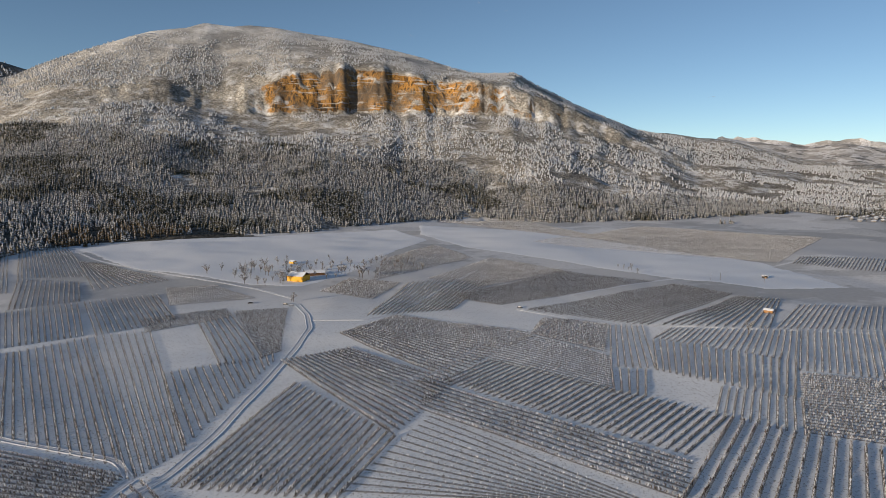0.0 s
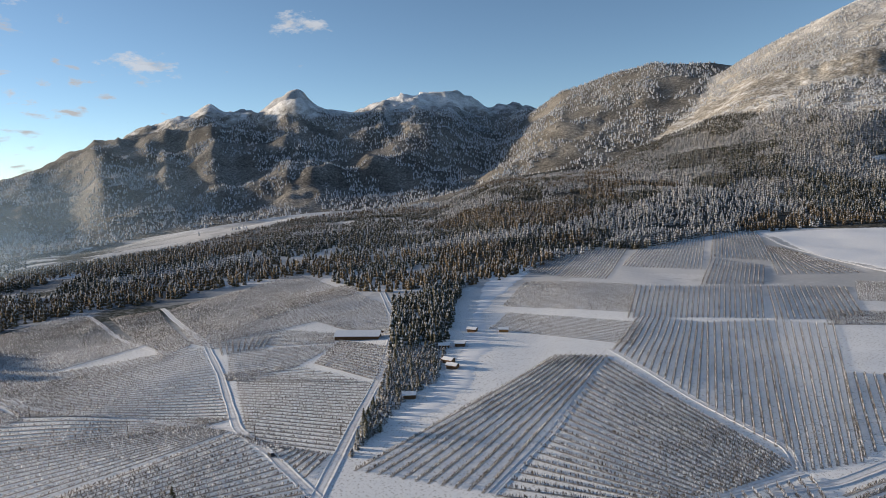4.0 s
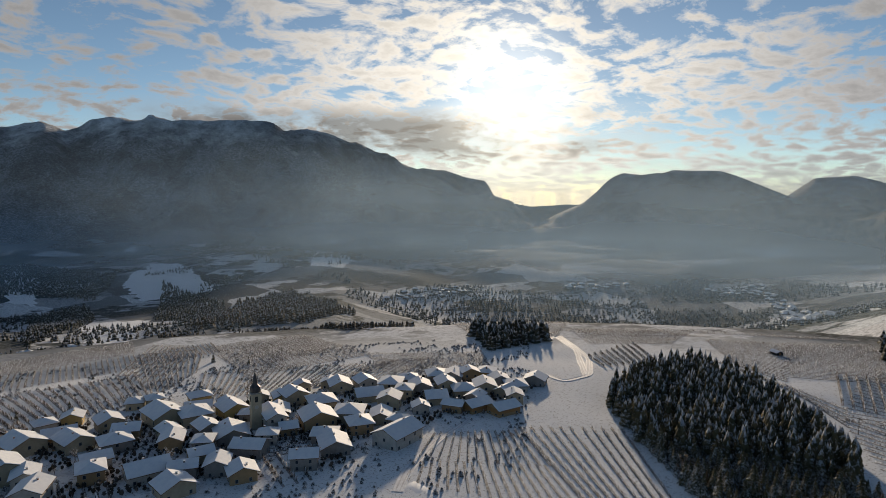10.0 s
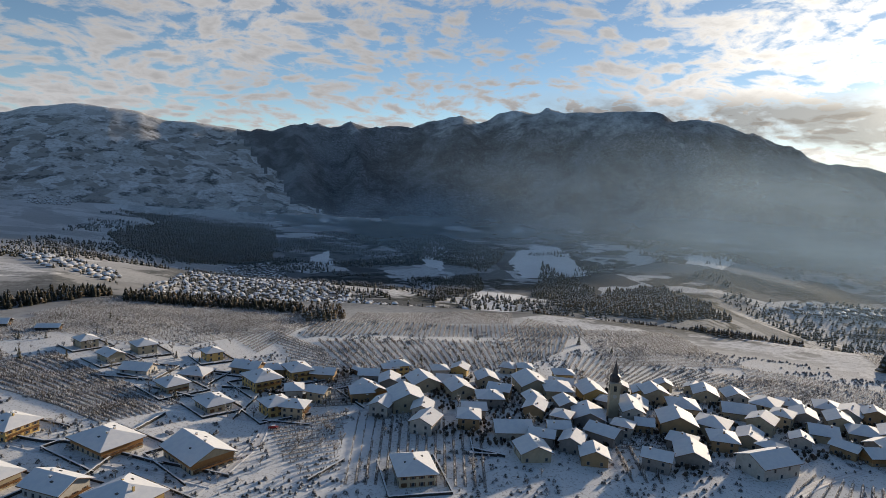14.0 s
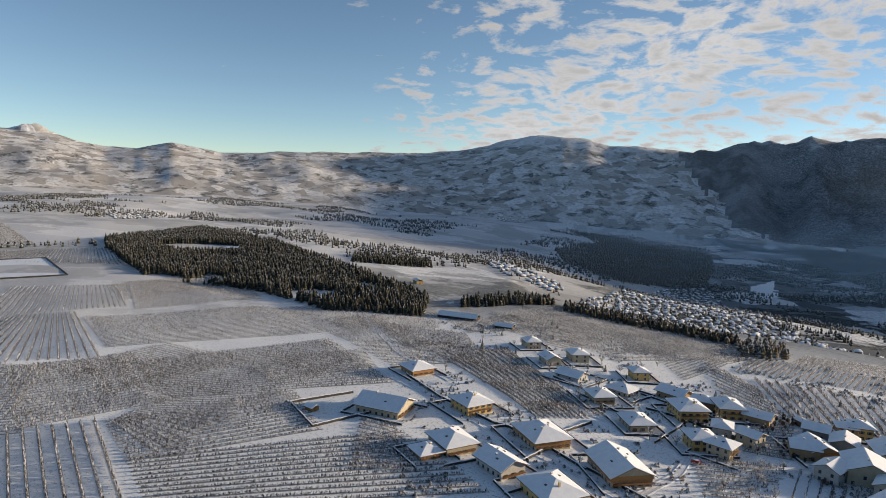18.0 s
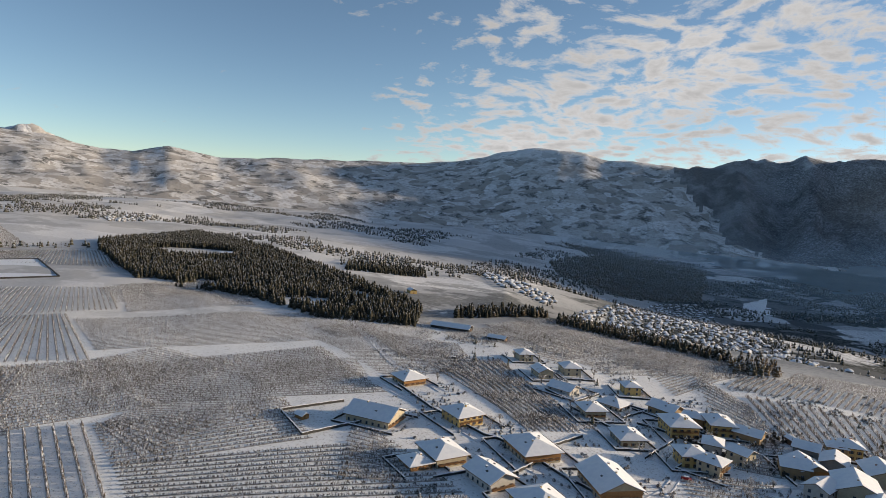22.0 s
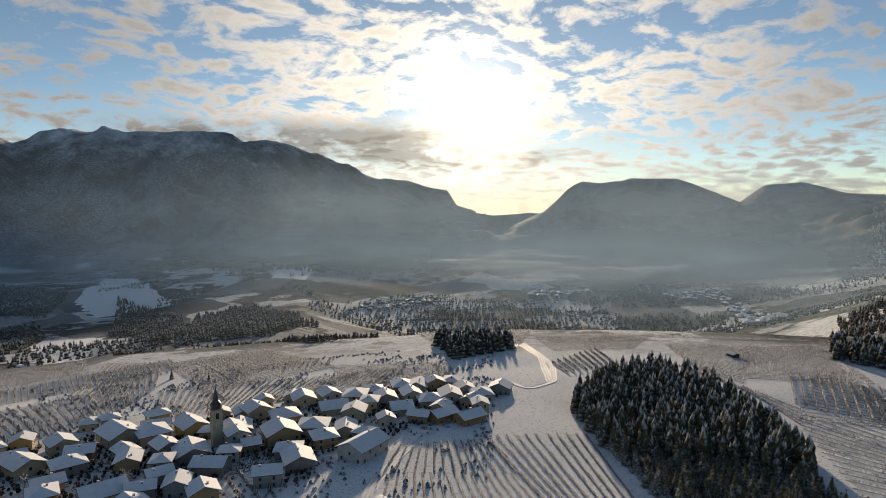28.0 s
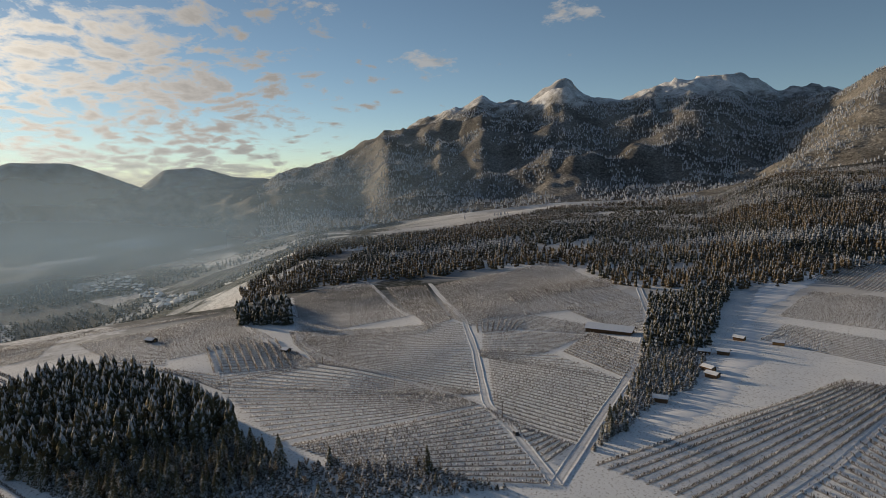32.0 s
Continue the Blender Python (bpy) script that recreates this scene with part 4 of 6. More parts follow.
orchard("s", (-602, 82), (-719, 242), (-469, 230), (-444, 84))
orchard("d", (-495, 134), (-541, 139), (-593, 248), (-542, 244))
orchard("d", (-434, 88), (-408, 84), (-410, 108), (-433, 122))
orchard("w", (-426, -100), (-367, -82), (-364, -38), (-427, -54))
orchard("s", (-500, -151), (-542, -106), (-436, -59), (-402, -116))
orchard("s", (-470, -196), (-498, -145), (-388, -116), (-407, -150))
orchard("s", (-126, -438), (-176, -527), (-196, -486), (-127, -365))
orchard("s", (-202, -476), (-286, -476), (-269, -357), (-177, -360))
orchard("s", (-269, -357), (-322, -297), (-290, -260), (-240, -293))
orchard("s", (-431, -439), (-489, -338), (-419, -301), (-388, -369))
orchard("s", (-453, -308), (-512, -227), (-446, -216), (-407, -257))
orchard("w", (-428, -235), (-381, -194), (-348, -211), (-368, -234))
orchard("s", (-188, -198), (-165, -184), (-198, -145), (-217, -175))
orchard("y", (-163, -182), (-149, -171), (-176, -110), (-196, -143))
orchard("s", (-219, -176), (-178, -110), (-186, -97), (-238, -159))
orchard("s", (-240, -157), (-188, -96), (-195, -85), (-253, -141))
orchard("s", (113, -523), (11, -567), (26, -479), (88, -440))
orchard("d", (-125, -255), (-159, -238), (-146, -221), (-117, -230))
orchard("d", (6, -322), (-12, -334), (-11, -290), (5, -288))
orchard("d", (156, -218), (138, -215), (111, -186), (131, -177))
orchard("d", (40, -451), (7, -391), (-12, -334), (20, -365))
orchard("s", (-193, -307), (-258, -327), (-294, -311), (-247, -281))
orchard("d", (24, -262), (-8, -275), (-4, -219), (8, -213))
orchard("d", (153, -342), (210, -345), (276, -393), (199, -400))
orchard("s", (-16, -489), (-151, -502), (-169, -562), (-27, -536))
orchard("d", (5, -486), (16, -430), (-197, -451), (-210, -497))
orchard("w", (6, -414), (-18, -335), (-114, -355), (-130, -426))
orchard("d", (-150, -479), (-117, -354), (-159, -400), (-193, -465))
orchard("s", (-222, -465), (-198, -382), (-268, -386), (-281, -463))
orchard("s", (-134, -331), (-164, -391), (-258, -327), (-201, -306))
orchard("s", (218, -499), (182, -603), (40, -451), (88, -402))
orchard("s", (177, -606), (75, -599), (-13, -531), (32, -443))
orchard("d", (185, -337), (94, -271), (68, -292), (155, -376))
orchard("d", (-15, -276), (-8, -209), (-55, -203), (-65, -254))
orchard("w", (-116, -224), (-111, -203), (-123, -201), (-130, -225))
orchard("s", (313, -128), (350, -161), (336, -181), (275, -132))
orchard("s", (332, -187), (327, -250), (268, -255), (272, -175))
orchard("s", (268, -255), (227, -312), (201, -287), (226, -235))
orchard("s", (303, -373), (257, -479), (227, -407), (271, -359))
orchard("s", (236, -450), (170, -544), (164, -469), (196, -409))
orchard("s", (245, -184), (211, -223), (197, -145), (237, -157))
orchard("d", (839, -403), (768, -336), (644, -438), (807, -529))
orchard("s", (1375, -579), (1311, -633), (870, -467), (888, -371))
orchard("s", (539, -351), (547, -508), (477, -467), (471, -319))
orchard("s", (113, -521), (64, -651), (13, -487), (43, -389))
orchard("s", (211, -459), (179, -556), (99, -504), (124, -406))
orchard("d", (466, -219), (387, -139), (336, -211), (448, -263))
orchard("s", (573, -285), (474, -213), (453, -306), (537, -354))
orchard("d", (344, -169), (325, -223), (245, -184), (261, -130))
orchard("s", (365, -145), (351, -171), (257, -128), (276, -105))
orchard("w", (272, -103), (208, -73), (168, -113), (243, -150))
orchard("d", (307, -216), (261, -321), (175, -269), (246, -189))
orchard("d", (238, -155), (207, -227), (163, -194), (198, -137))
orchard("d", (198, -137), (134, -211), (82, -185), (161, -120))
orchard("s", (430, -262), (374, -379), (280, -339), (348, -226))
orchard("s", (540, -373), (530, -493), (402, -401), (439, -308))
orchard("s", (359, -377), (323, -443), (201, -361), (250, -331))
orchard("s", (243, -327), (199, -374), (154, -345), (190, -298))
orchard("d", (170, -333), (94, -268), (74, -284), (154, -380))


# ---- trees ----
WOODS = {}
WOODS["grove"] = ((-283, -170), (-249, -134), (-225, -106), (-204, -80), (-206, -52), (-222, -26), (-245, -40), (-257, -48), (-293, -64), (-327, -91), (-363, -130), (-376, -164), (-345, -184))
WOODS["grove_low"] = ((-204, -80), (-196, -20), (-193, 49), (-215, 24), (-228, -18), (-212, -50))
WOODS["knoll"] = ((-495, -88), (-471, -47), (-577, -58), (-553, -103))
WOODS["hedge"] = ((-212, 84), (-236, 103), (-286, 137), (-335, 166), (-320, 200), (-266, 157), (-257, 135), (-229, 106))
WOODS["hedge2"] = ((-335, 166), (-380, 191), (-480, 245), (-512, 343), (-346, 216), (-320, 200))
WOODS["hill_wood"] = ((814, -524), (559, -402), (439, -430), (324, -400), (257, -443), (304, -532), (427, -606), (736, -788), (1183, -1008), (921, -593))
WOODS["row1"] = ((536, -709), (451, -803), (509, -887), (603, -811))
WOODS["row2"] = ((258, -511), (193, -598), (219, -654), (272, -546))
WOODS["row3"] = ((175, -561), (20, -520), (27, -557), (192, -631))
WOODS["row4"] = ((18, -501), (-1, -485), (1, -530))
WOODS["val1"] = ((-196, -580), (-409, -686), (-474, -799), (-232, -653))
WOODS["val2"] = ((-350, -582), (-321, -469), (-395, -445), (-469, -553), (-435, -658))
WOODS["val3"] = ((-226, -614), (-347, -635), (-501, -618), (-568, -767), (-414, -840), (-253, -741))
WOODS["val4"] = ((-368, -351), (-332, -296), (-398, -291), (-435, -324), (-402, -370))
WOODS["val5"] = ((-157, -935), (-372, -1457), (-420, -1714), (-281, -1608))
WOODS["val6"] = ((18, -482), (-12, -503), (-14, -576), (29, -544))
WOODS["val7"] = ((753, -2268), (658, -2846), (231, -2715), (173, -1926), (339, -1629), (519, -1667))
WOODS["val8"] = ((-54, -3335), (-467, -3377), (-617, -2133), (-447, -1763), (-129, -2535))
WOODS["val9"] = ((-681, -1923), (-664, -1465), (-430, -968), (-424, -1259))

WOODS["val10"] = ((-374, -957), (-687, -1439), (-853, -1464), (-723, -994), (-518, -868))
WOODS["val12"] = ((-1117, -2348), (-1556, -2625), (-1674, -1926), (-1488, -1709), (-1055, -1777))
WOODS["val13"] = ((1005, -3176), (263, -2757), (175, -2274), (291, -1969), (588, -2468))


def conifer_arrays(tall, spread, tiers, boughs, seed, rough=0.25):
    """Drooping boughs in tiers round a stem; returns triangles."""
    r = np.random.default_rng(seed)
    V = []
    for t in range(tiers):
        f = t / tiers
        z = tall * (0.12 + 0.86 * f)
        reach = spread * (1 - f) ** 0.85 + 0.12
        turn = r.uniform(0, 6.3)
        for b in range(boughs):
            q = turn + 6.283 * b / boughs + r.normal(0, 0.12)
            L = reach * r.uniform(1 - rough, 1 + rough)
            drop = L * r.uniform(0.35, 0.7)
            wd = 3.3 / boughs * L * 1.05
            c, s = math.cos(q), math.sin(q)
            up = tall / tiers * 0.9
            tip = (c * L, s * L, z - drop)
            for e in (-1, 1):
                V += [(0, 0, z + up * 0.6), tip, (c * L * 0.55 - s * wd * e, s * L * 0.55 + c * wd * e, z - drop * 0.35)]
    return np.array(V)


def conifer(seed, tall, spread, tiers=9, boughs=8, mat=None, label="tall dark spruce with snow on its boughs"):
    ob = base("conifer", 0, 0, 0, label, "tree", "trees of the groves", 0)
    V = conifer_arrays(tall, spread, tiers, boughs, seed)
    crown = new("crown", raw_mesh("crown", V, np.arange(len(V)).reshape(-1, 3), mat or M_CONIFER))
    crown.parent = ob
    bm = bmesh.new()
    bmesh.ops.create_cone(bm, segments=7, radius1=tall * 0.018 + 0.06, radius2=0.04, depth=tall * 0.95, cap_ends=True)
    bmesh.ops.translate(bm, verts=bm.verts, vec=(0, 0, tall * 0.475 - 0.3))
    part("trunk", bm, M_TRUNK, ob)
    return ob


def leafless(seed, tall, spread, label="bare broadleaf tree white with rime", mat=None, twigs=150):
    """A forked bare tree: stem, limbs and a haze of rimed twigs."""
    r = np.random.default_rng(seed)
    ob = base("bare_tree", 0, 0, 0, label, "tree", "bare trees", 0)
    bm = bmesh.new()

    def limb(p, q, r0, r1):
        d = Vector(q) - Vector(p)
        m = Matrix.Translation((Vector(p) + Vector(q)) / 2) @ d.to_track_quat("Z", "Y").to_matrix().to_4x4()
        bmesh.ops.create_cone(bm, segments=5, radius1=r0, radius2=r1, depth=d.length, cap_ends=False, matrix=m)

    limb((0, 0, -0.3), (0, 0, tall * 0.4), tall * 0.022 + 0.03, tall * 0.014 + 0.02)
    tips = []
    for k in range(7):
        q = r.uniform(0, 6.28)
        s0 = tall * r.uniform(0.2, 0.4)
        e = (math.cos(q) * spread * r.uniform(0.4, 0.9), math.sin(q) * spread * r.uniform(0.4, 0.9), tall * r.uniform(0.6, 0.95))
        limb((0, 0, s0), e, tall * 0.011 + 0.02, 0.02)
        tips.append((np.array((0, 0, s0)), np.array(e)))
    part("trunk", bm, M_TRUNK, ob)
    V = []
    for k in range(twigs):
        p, e = tips[r.integers(len(tips))]
        a = p + (e - p) * r.uniform(0.25, 1.0)
        d = r.normal(0, 1, 3)
        d[2] = abs(d[2]) * 0.9
        d *= spread * r.uniform(0.2, 0.5) / np.linalg.norm(d)
        w = np.cross(d, r.normal(0, 1, 3))
        w *= 0.11 * tall / 6 / (np.linalg.norm(w) + 1e-6)
        V += [a - w, a + w, a + d]
    crown = new("crown", raw_mesh("crown", np.array(V), np.arange(len(V)).reshape(-1, 3), mat or M_BUSH))
    crown.parent = ob
    return ob


CONIFERS = [conifer(11 + k, *s) for k, s in enumerate(((14, 4.3, 11, 10), (12, 3.9, 10, 10), (16, 4.4, 12, 10), (9, 3.2, 9, 9), (12, 3.6, 11, 9)))]
LARCHES = [conifer(31 + k, 13 + k, 2.6, 9, 7, M_LARCH, "brown bare larch lightly dusted with snow") for k in range(2)]
BARE = [leafless(51 + k, t, s) for k, (t, s) in enumerate(((6, 2.4), (8, 3.2), (4.5, 2.2), (3, 1.6)))]
TALL_BARE = [leafless(71 + k, t, w, "bare brown broadleaf tree with a little snow", M_UNDER, 260) for k, (t, w) in enumerate(((10, 3.6), (8.5, 3.2)))]
used = set()


def plant(kinds, x, y, scale=1.0):
    """Puts the first of a kind where it is first wanted, and copies after that."""
    ob = kinds[int(rng.integers(len(kinds)))]
    k = scale * rng.uniform(0.75, 1.2)
    m = pose(x, y, gz(x, y) - 0.1, 0, 0, rng.uniform(0, 360)) @ Matrix.Diagonal((k, k, k * rng.uniform(0.9, 1.15), 1))
    if ob.name in used:
        return copy_thing(ob, m)
    used.add(ob.name)
    ob.matrix_basis = m
    return ob


def scatter(poly, spacing, seed):
    """Points about evenly spread over a plot."""
    r = np.random.default_rng(seed)
    poly = np.array(poly, float)
    lo, hi = poly.min(0), poly.max(0)
    gx, gy = np.meshgrid(np.arange(lo[0], hi[0], spacing), np.arange(lo[1], hi[1], spacing))
    x = gx.ravel() + r.uniform(-0.5, 0.5, gx.size) * spacing
    y = gy.ravel() + r.uniform(-0.5, 0.5, gx.size) * spacing
    k = inside(poly, x, y)
    return x[k], y[k]


for name, spacing, scale in (("hedge", 5.0, 0.6),):
    for x, y in zip(*scatter(WOODS[name], spacing, len(name))):
        pick = rng.random()
        plant(CONIFERS if pick < 0.62 else LARCHES if pick < 0.80 else BARE[:2], x, y, scale)
for x, y in zip(*scatter(WOODS["grove_low"], 6.5, 3)):
    plant(CONIFERS if rng.random() < 0.3 else TALL_BARE + BARE[:2], x, y, 0.75)


def wood_of_trees(poly, spacing, scale, limit, seed):
    """The trees nearest to the hovering place; gives back the rest."""
    x, y = scatter(poly, spacing, seed)
    o = np.argsort(np.hypot(x, y))
    x, y = x[o], y[o]
    for u, v in zip(x[:limit], y[:limit]):
        pick = rng.random()
        plant(CONIFERS if pick < 0.84 else LARCHES if pick < 0.89 else TALL_BARE, u, v, scale)
    return x[limit:], y[limit:]


def forest(name, x, y, tall, mat, label, tiers=3, sides=5, spread=0.21, kind_seed=1):
    """Many small trees in one mesh."""
    r = np.random.default_rng(kind_seed)
    m = len(x)
    z = lie(x, y)
    h = tall * r.uniform(0.55, 1.25, m)
    V, F = [], []
    o = 0
    for t in range(tiers):
        f0, f1 = 0.05 + 0.8 * t / tiers, min(1.0, 0.05 + 0.8 * t / tiers + 1.15 / tiers + 0.12)
        rr = h * spread * (1 - 0.75 * t / tiers)
        turn = r.uniform(0, 6.3, m)
        ring = []
        for s in range(sides):
            q = turn + 6.283 * s / sides
            k = rr * r.uniform(0.65, 1.3, m)
            ring.append(np.c_[x + np.cos(q) * k, y + np.sin(q) * k, z + h * f0 * r.uniform(0.8, 1.1, m)])
        apex = np.c_[x + r.normal(0, 0.1, m), y + r.normal(0, 0.1, m), z + h * f1]
        V += ring + [apex]
        i = np.arange(m)
        for s in range(sides):
            F.append(np.stack([o + s * m + i, o + ((s + 1) % sides) * m + i, o + sides * m + i], 1))
        o += (sides + 1) * m
    me = raw_mesh(name, np.concatenate(V), np.concatenate(F), mat)
    return tagged(new(name, me), label, "forest", kind="stuff")


def round_wood(name, x, y, tall, mat, label, kind_seed=1, sides=6):
    """Many bare broadleaf crowns in one mesh: uneven rounded heads on the slope."""
    r = np.random.default_rng(kind_seed)
    m = len(x)
    z = lie(x, y)
    h = tall * r.uniform(0.6, 1.2, m)
    V, F, i = [], [], np.arange(m)
    for f, k in ((0.10, 0.16), (0.38, 0.36), (0.70, 0.33), (0.90, 0.16)):
        turn = r.uniform(0, 6.3, m)
        for q in range(sides):
            g = h * k * r.uniform(0.6, 1.35, m)
            V.append(np.c_[x + np.cos(turn + 6.283 * q / sides) * g, y + np.sin(turn + 6.283 * q / sides) * g, z + h * f * r.uniform(0.88, 1.12, m)])
    V.append(np.c_[x, y, z + h * r.uniform(0.92, 1.08, m)])
    for ring in range(3):
        for q in range(sides):
            a, b = ring * sides + q, ring * sides + (q + 1) % sides
            F += [np.stack([a * m + i, b * m + i, (a + sides) * m + i], 1), np.stack([b * m + i, (b + sides) * m + i, (a + sides) * m + i], 1)]
    for q in range(sides):
        F.append(np.stack([(3 * sides + q) * m + i, (3 * sides + (q + 1) % sides) * m + i, 4 * sides * m + i], 1))
    return tagged(new(name, raw_mesh(name, np.concatenate(V), np.concatenate(F), mat)), label, "forest", kind="stuff")


def polar_scatter(a0, a1, d0, d1, count, seed):
    r = np.random.default_rng(seed)
    a = np.radians(r.uniform(a0, a1, count))
    d = np.sqrt(r.uniform(d0 * d0, d1 * d1, count))
    return -np.sin(a) * d, np.cos(a) * d


def polar(x, y):
    a = np.degrees(np.arctan2(-x, y))
    return np.where(a < -60, a + 360, a), np.hypot(x, y)


x, y = wood_of_trees(WOODS["grove"], 4.1, 1.1, 190, 5)
forest("grove_trees", x, y, 13.5, M_CONIFER, "dense spruces at the back of the grove", 6, 7, 0.24, 2)
x, y = [np.concatenate(q) for q in zip(scatter(WOODS["grove"], 2.3, 91), scatter(WOODS["grove_low"], 2.4, 92), scatter(WOODS["hedge"], 2.4, 93))]
forest("undergrowth", x, y, 2.8, M_UNDER, "brown bare undergrowth and saplings between the spruces", 3, 6, 0.42, 12)
# dark spruce belt on the rocky mountain's lower slope
x, y = polar_scatter(-40, 46, 840, 2450, 90000, 5)
a, d = polar(x, y)
zz, who = land(x, y, True)
el = np.degrees(np.arctan2(zz - EYE_Z, d))
limit = np.interp(a, (-40, -15, -5, 4, 14, 23, 38, 46), (-2.6, -1.9, -0.1, 1.2, 2.3, 3.3, 3.6, 2)) + 1.6 * (fbm(x, y, 160, 3, 4) - 0.5)
names = list(RIDGES)
keep = (who == names.index("rocky_mountain")) & (el < limit) & (fbm(x, y, 70, 3, 14) > 0.28)
x, y = x[keep][:32000], y[keep][:32000]
pale = (fbm(x, y, 120, 3, 63) + 0.12 * smooth(14, 2, polar(x, y)[0])) > 0.47
forest("mountain_forest", x[~pale], y[~pale], 12.0, M_CONIFER_FAR, "dense snow-dusted spruce forest on the mountain's lower slope")
forest("rimed_forest", x[pale], y[pale], 11.0, M_RIMED, "sunlit rimed spruces on the mountain's lower slope", kind_seed=13)
# rimed beeches higher up and along the flank
x, y = polar_scatter(-38, 46, 1200, 3250, 80000, 6)
a, d = polar(x, y)
zz, who = land(x, y, True)
el = np.degrees(np.arctan2(zz - EYE_Z, d))
limit = np.interp(a, (-40, -15, -5, 4, 14, 23, 38, 46), (-2.9, -2.2, -.4, .9, 2.0, 3.0, 3.3, 2)) - 0.3
keep = (who == names.index("rocky_mountain")) & (el > limit) & (np.abs(d - 2545) > 75) & (fbm(x, y, 120, 4, 24) > 0.42)
x, y = x[keep][:26000], y[keep][:26000]
forest("beech_wood", x, y, 8.0, M_BEECH, "rimed bare beech wood high on the mountain", 2, 5, 0.36)
# wooded spur, shoulder and the belt behind the fields
x, y = polar_scatter(22, 100, 495, 2250, 95000, 8)
a, d = polar(x, y)
zz, who = land(x, y, True)
edge = 1.5 * np.interp(a, (22, 38, 48, 54, 62, 66, 71, 75, 83, 88, 95, 100), (745, 640, 500, 400, 380, 400, 500, 480, 450, 450, 420, 470))
edge2 = 1.5 * np.interp(a, (38, 70, 80, 90, 100), (1500, 1300, 1000, 800, 640))
keep = (d > edge) & (d < edge2) & ((a > 38) | (who == names.index("wooded_spur"))) & (fbm(x, y, 90, 3, 44) > 0.30)
x, y = x[keep][:24000], y[keep][:24000]
brown = fbm(x, y, 180, 3, 61) > np.interp(polar(x, y)[0], (36, 48, 56), (0.62, 0.56, 0.50))
pale = ~brown & (fbm(x, y, 110, 3, 62) > np.interp(polar(x, y)[0], (36, 44, 58, 66), (0.30, 0.40, 0.50, 0.62)))
dark = ~brown & ~pale
forest("rimed_spur_wood", x[pale], y[pale], 9.5, M_RIMED, "pale rimed wood on the spur", 3, 5, 0.28, 14)
forest("spur_forest", x[dark], y[dark], 10.5, M_CONIFER_FAR, "dark spruce forest rolling over the spurs", kind_seed=3)
forest("larch_wood", x[brown], y[brown], 11.5, M_LARCH, "sunlit brown larches among the spruces", kind_seed=4)
x, y = polar_scatter(28, 98, 1875, 4200, 50000, 18)
zz, who = land(x, y, True)
keep = ((who == names.index("wooded_shoulder")) | (who == names.index("snow_peaks")) & (zz < 520)) & (fbm(x, y, 160, 3, 46) > 0.40)
forest("slope_woods", x[keep][:17000], y[keep][:17000], 12.0, M_BEECH, "rimed woods over the mountain flanks", 2, 4, 0.34, 6)
BROWN = ("val1", "val2", "val3", "val6", "val7", "val10", "val13")
# woods on the hill by the reservoir and down in the valley
for k, (name, spacing, tall) in enumerate((("knoll", 6.0, 12), ("hedge2", 5.2, 9), ("hill_wood", 4.6, 9.5), ("row1", 6, 9), ("row2", 5.5, 9), ("row3", 5.5, 8), ("row4", 5.5, 9), ("val1", 5.5, 7), ("val2", 5.5, 7),
                                            ("val3", 6.5, 8), ("val4", 6, 13), ("val5", 10, 13), ("val6", 6, 8), ("val7", 11, 12), ("val8", 11, 12), ("val9", 11, 12), ("val10", 12, 14), ("val12", 20, 16), ("val13", 18, 14))):
    x, y = scatter(WOODS[name], spacing, k + 40)
    if name in ("val12", "hill_wood"):
        patch = fbm(x, y, 380, 3, 95) > 0.52 if name == "val12" else (fbm(x, y, 75, 3, 96) > 0.27) & (np.hypot(x - 760, y + 640) > 60)
        x, y = x[patch], y[patch]
    forest("valley_wood" if name[:3] == "val" else "hill_forest", x, y, tall, M_LARCH if name in BROWN else M_HILL if name in ("hill_wood", "row1", "row2", "row3") else M_CONIFER_FAR, "brown bare wood between the fields" if name in BROWN else "snow-dusted dark wood between the fields", 4, 6, 0.3 if name in BROWN else 0.27, k)
for k, (name, spacing, tall, mat) in enumerate((("row2", 8, 6, M_UNDER), ("row3", 8, 6, M_UNDER))):
    x, y = scatter(WOODS[name], spacing, k + 140)
    round_wood("broadleaf_wood", x, y, tall, mat, "bare brown broadleaf crowns between the conifers", k + 20)
# woods and copses scattered over the valley
x, y = polar_scatter(92, 262, 960, 3700, 90000, 27)
zz, who = land(x, y, True)
keep = (who < 0) & (fbm(x, y, 260, 4, 71) > np.where(x > 150, 0.56, 0.505))
forest("valley_copses", x[keep][:28000], y[keep][:28000], 10.0, M_CONIFER_FAR, "dark copses strung across the valley", 2, 4, 0.28, 9)
# garden shrubs and hedges between the village houses
x, y = polar_scatter(128, 212, 195, 495, 14000, 29)
keep = fbm(x, y, 16, 3, 81) > 0.53
forest("garden_shrubs", x[keep][:5000], y[keep][:5000], 1.4, M_SHRUB, "snow-dusted garden shrubs and hedges", 3, 6, 0.6, 10)
VILLAGE = ((34, -349), (-91, -336), (-175, -292), (-265, -275), (-288, -212), (-200, -212), (-173, -202), (-141, -200), (-73, -225), (-6, -283), (34, -301))
x, y = scatter(VILLAGE, 3.1, 131)
keep = fbm(x, y, 14, 3, 87) > 0.47
round_wood("yard_shrubs", x[keep], y[keep], 2.4, M_SHRUB, "dark bare shrubs and hedges between the village houses", 41, 5)
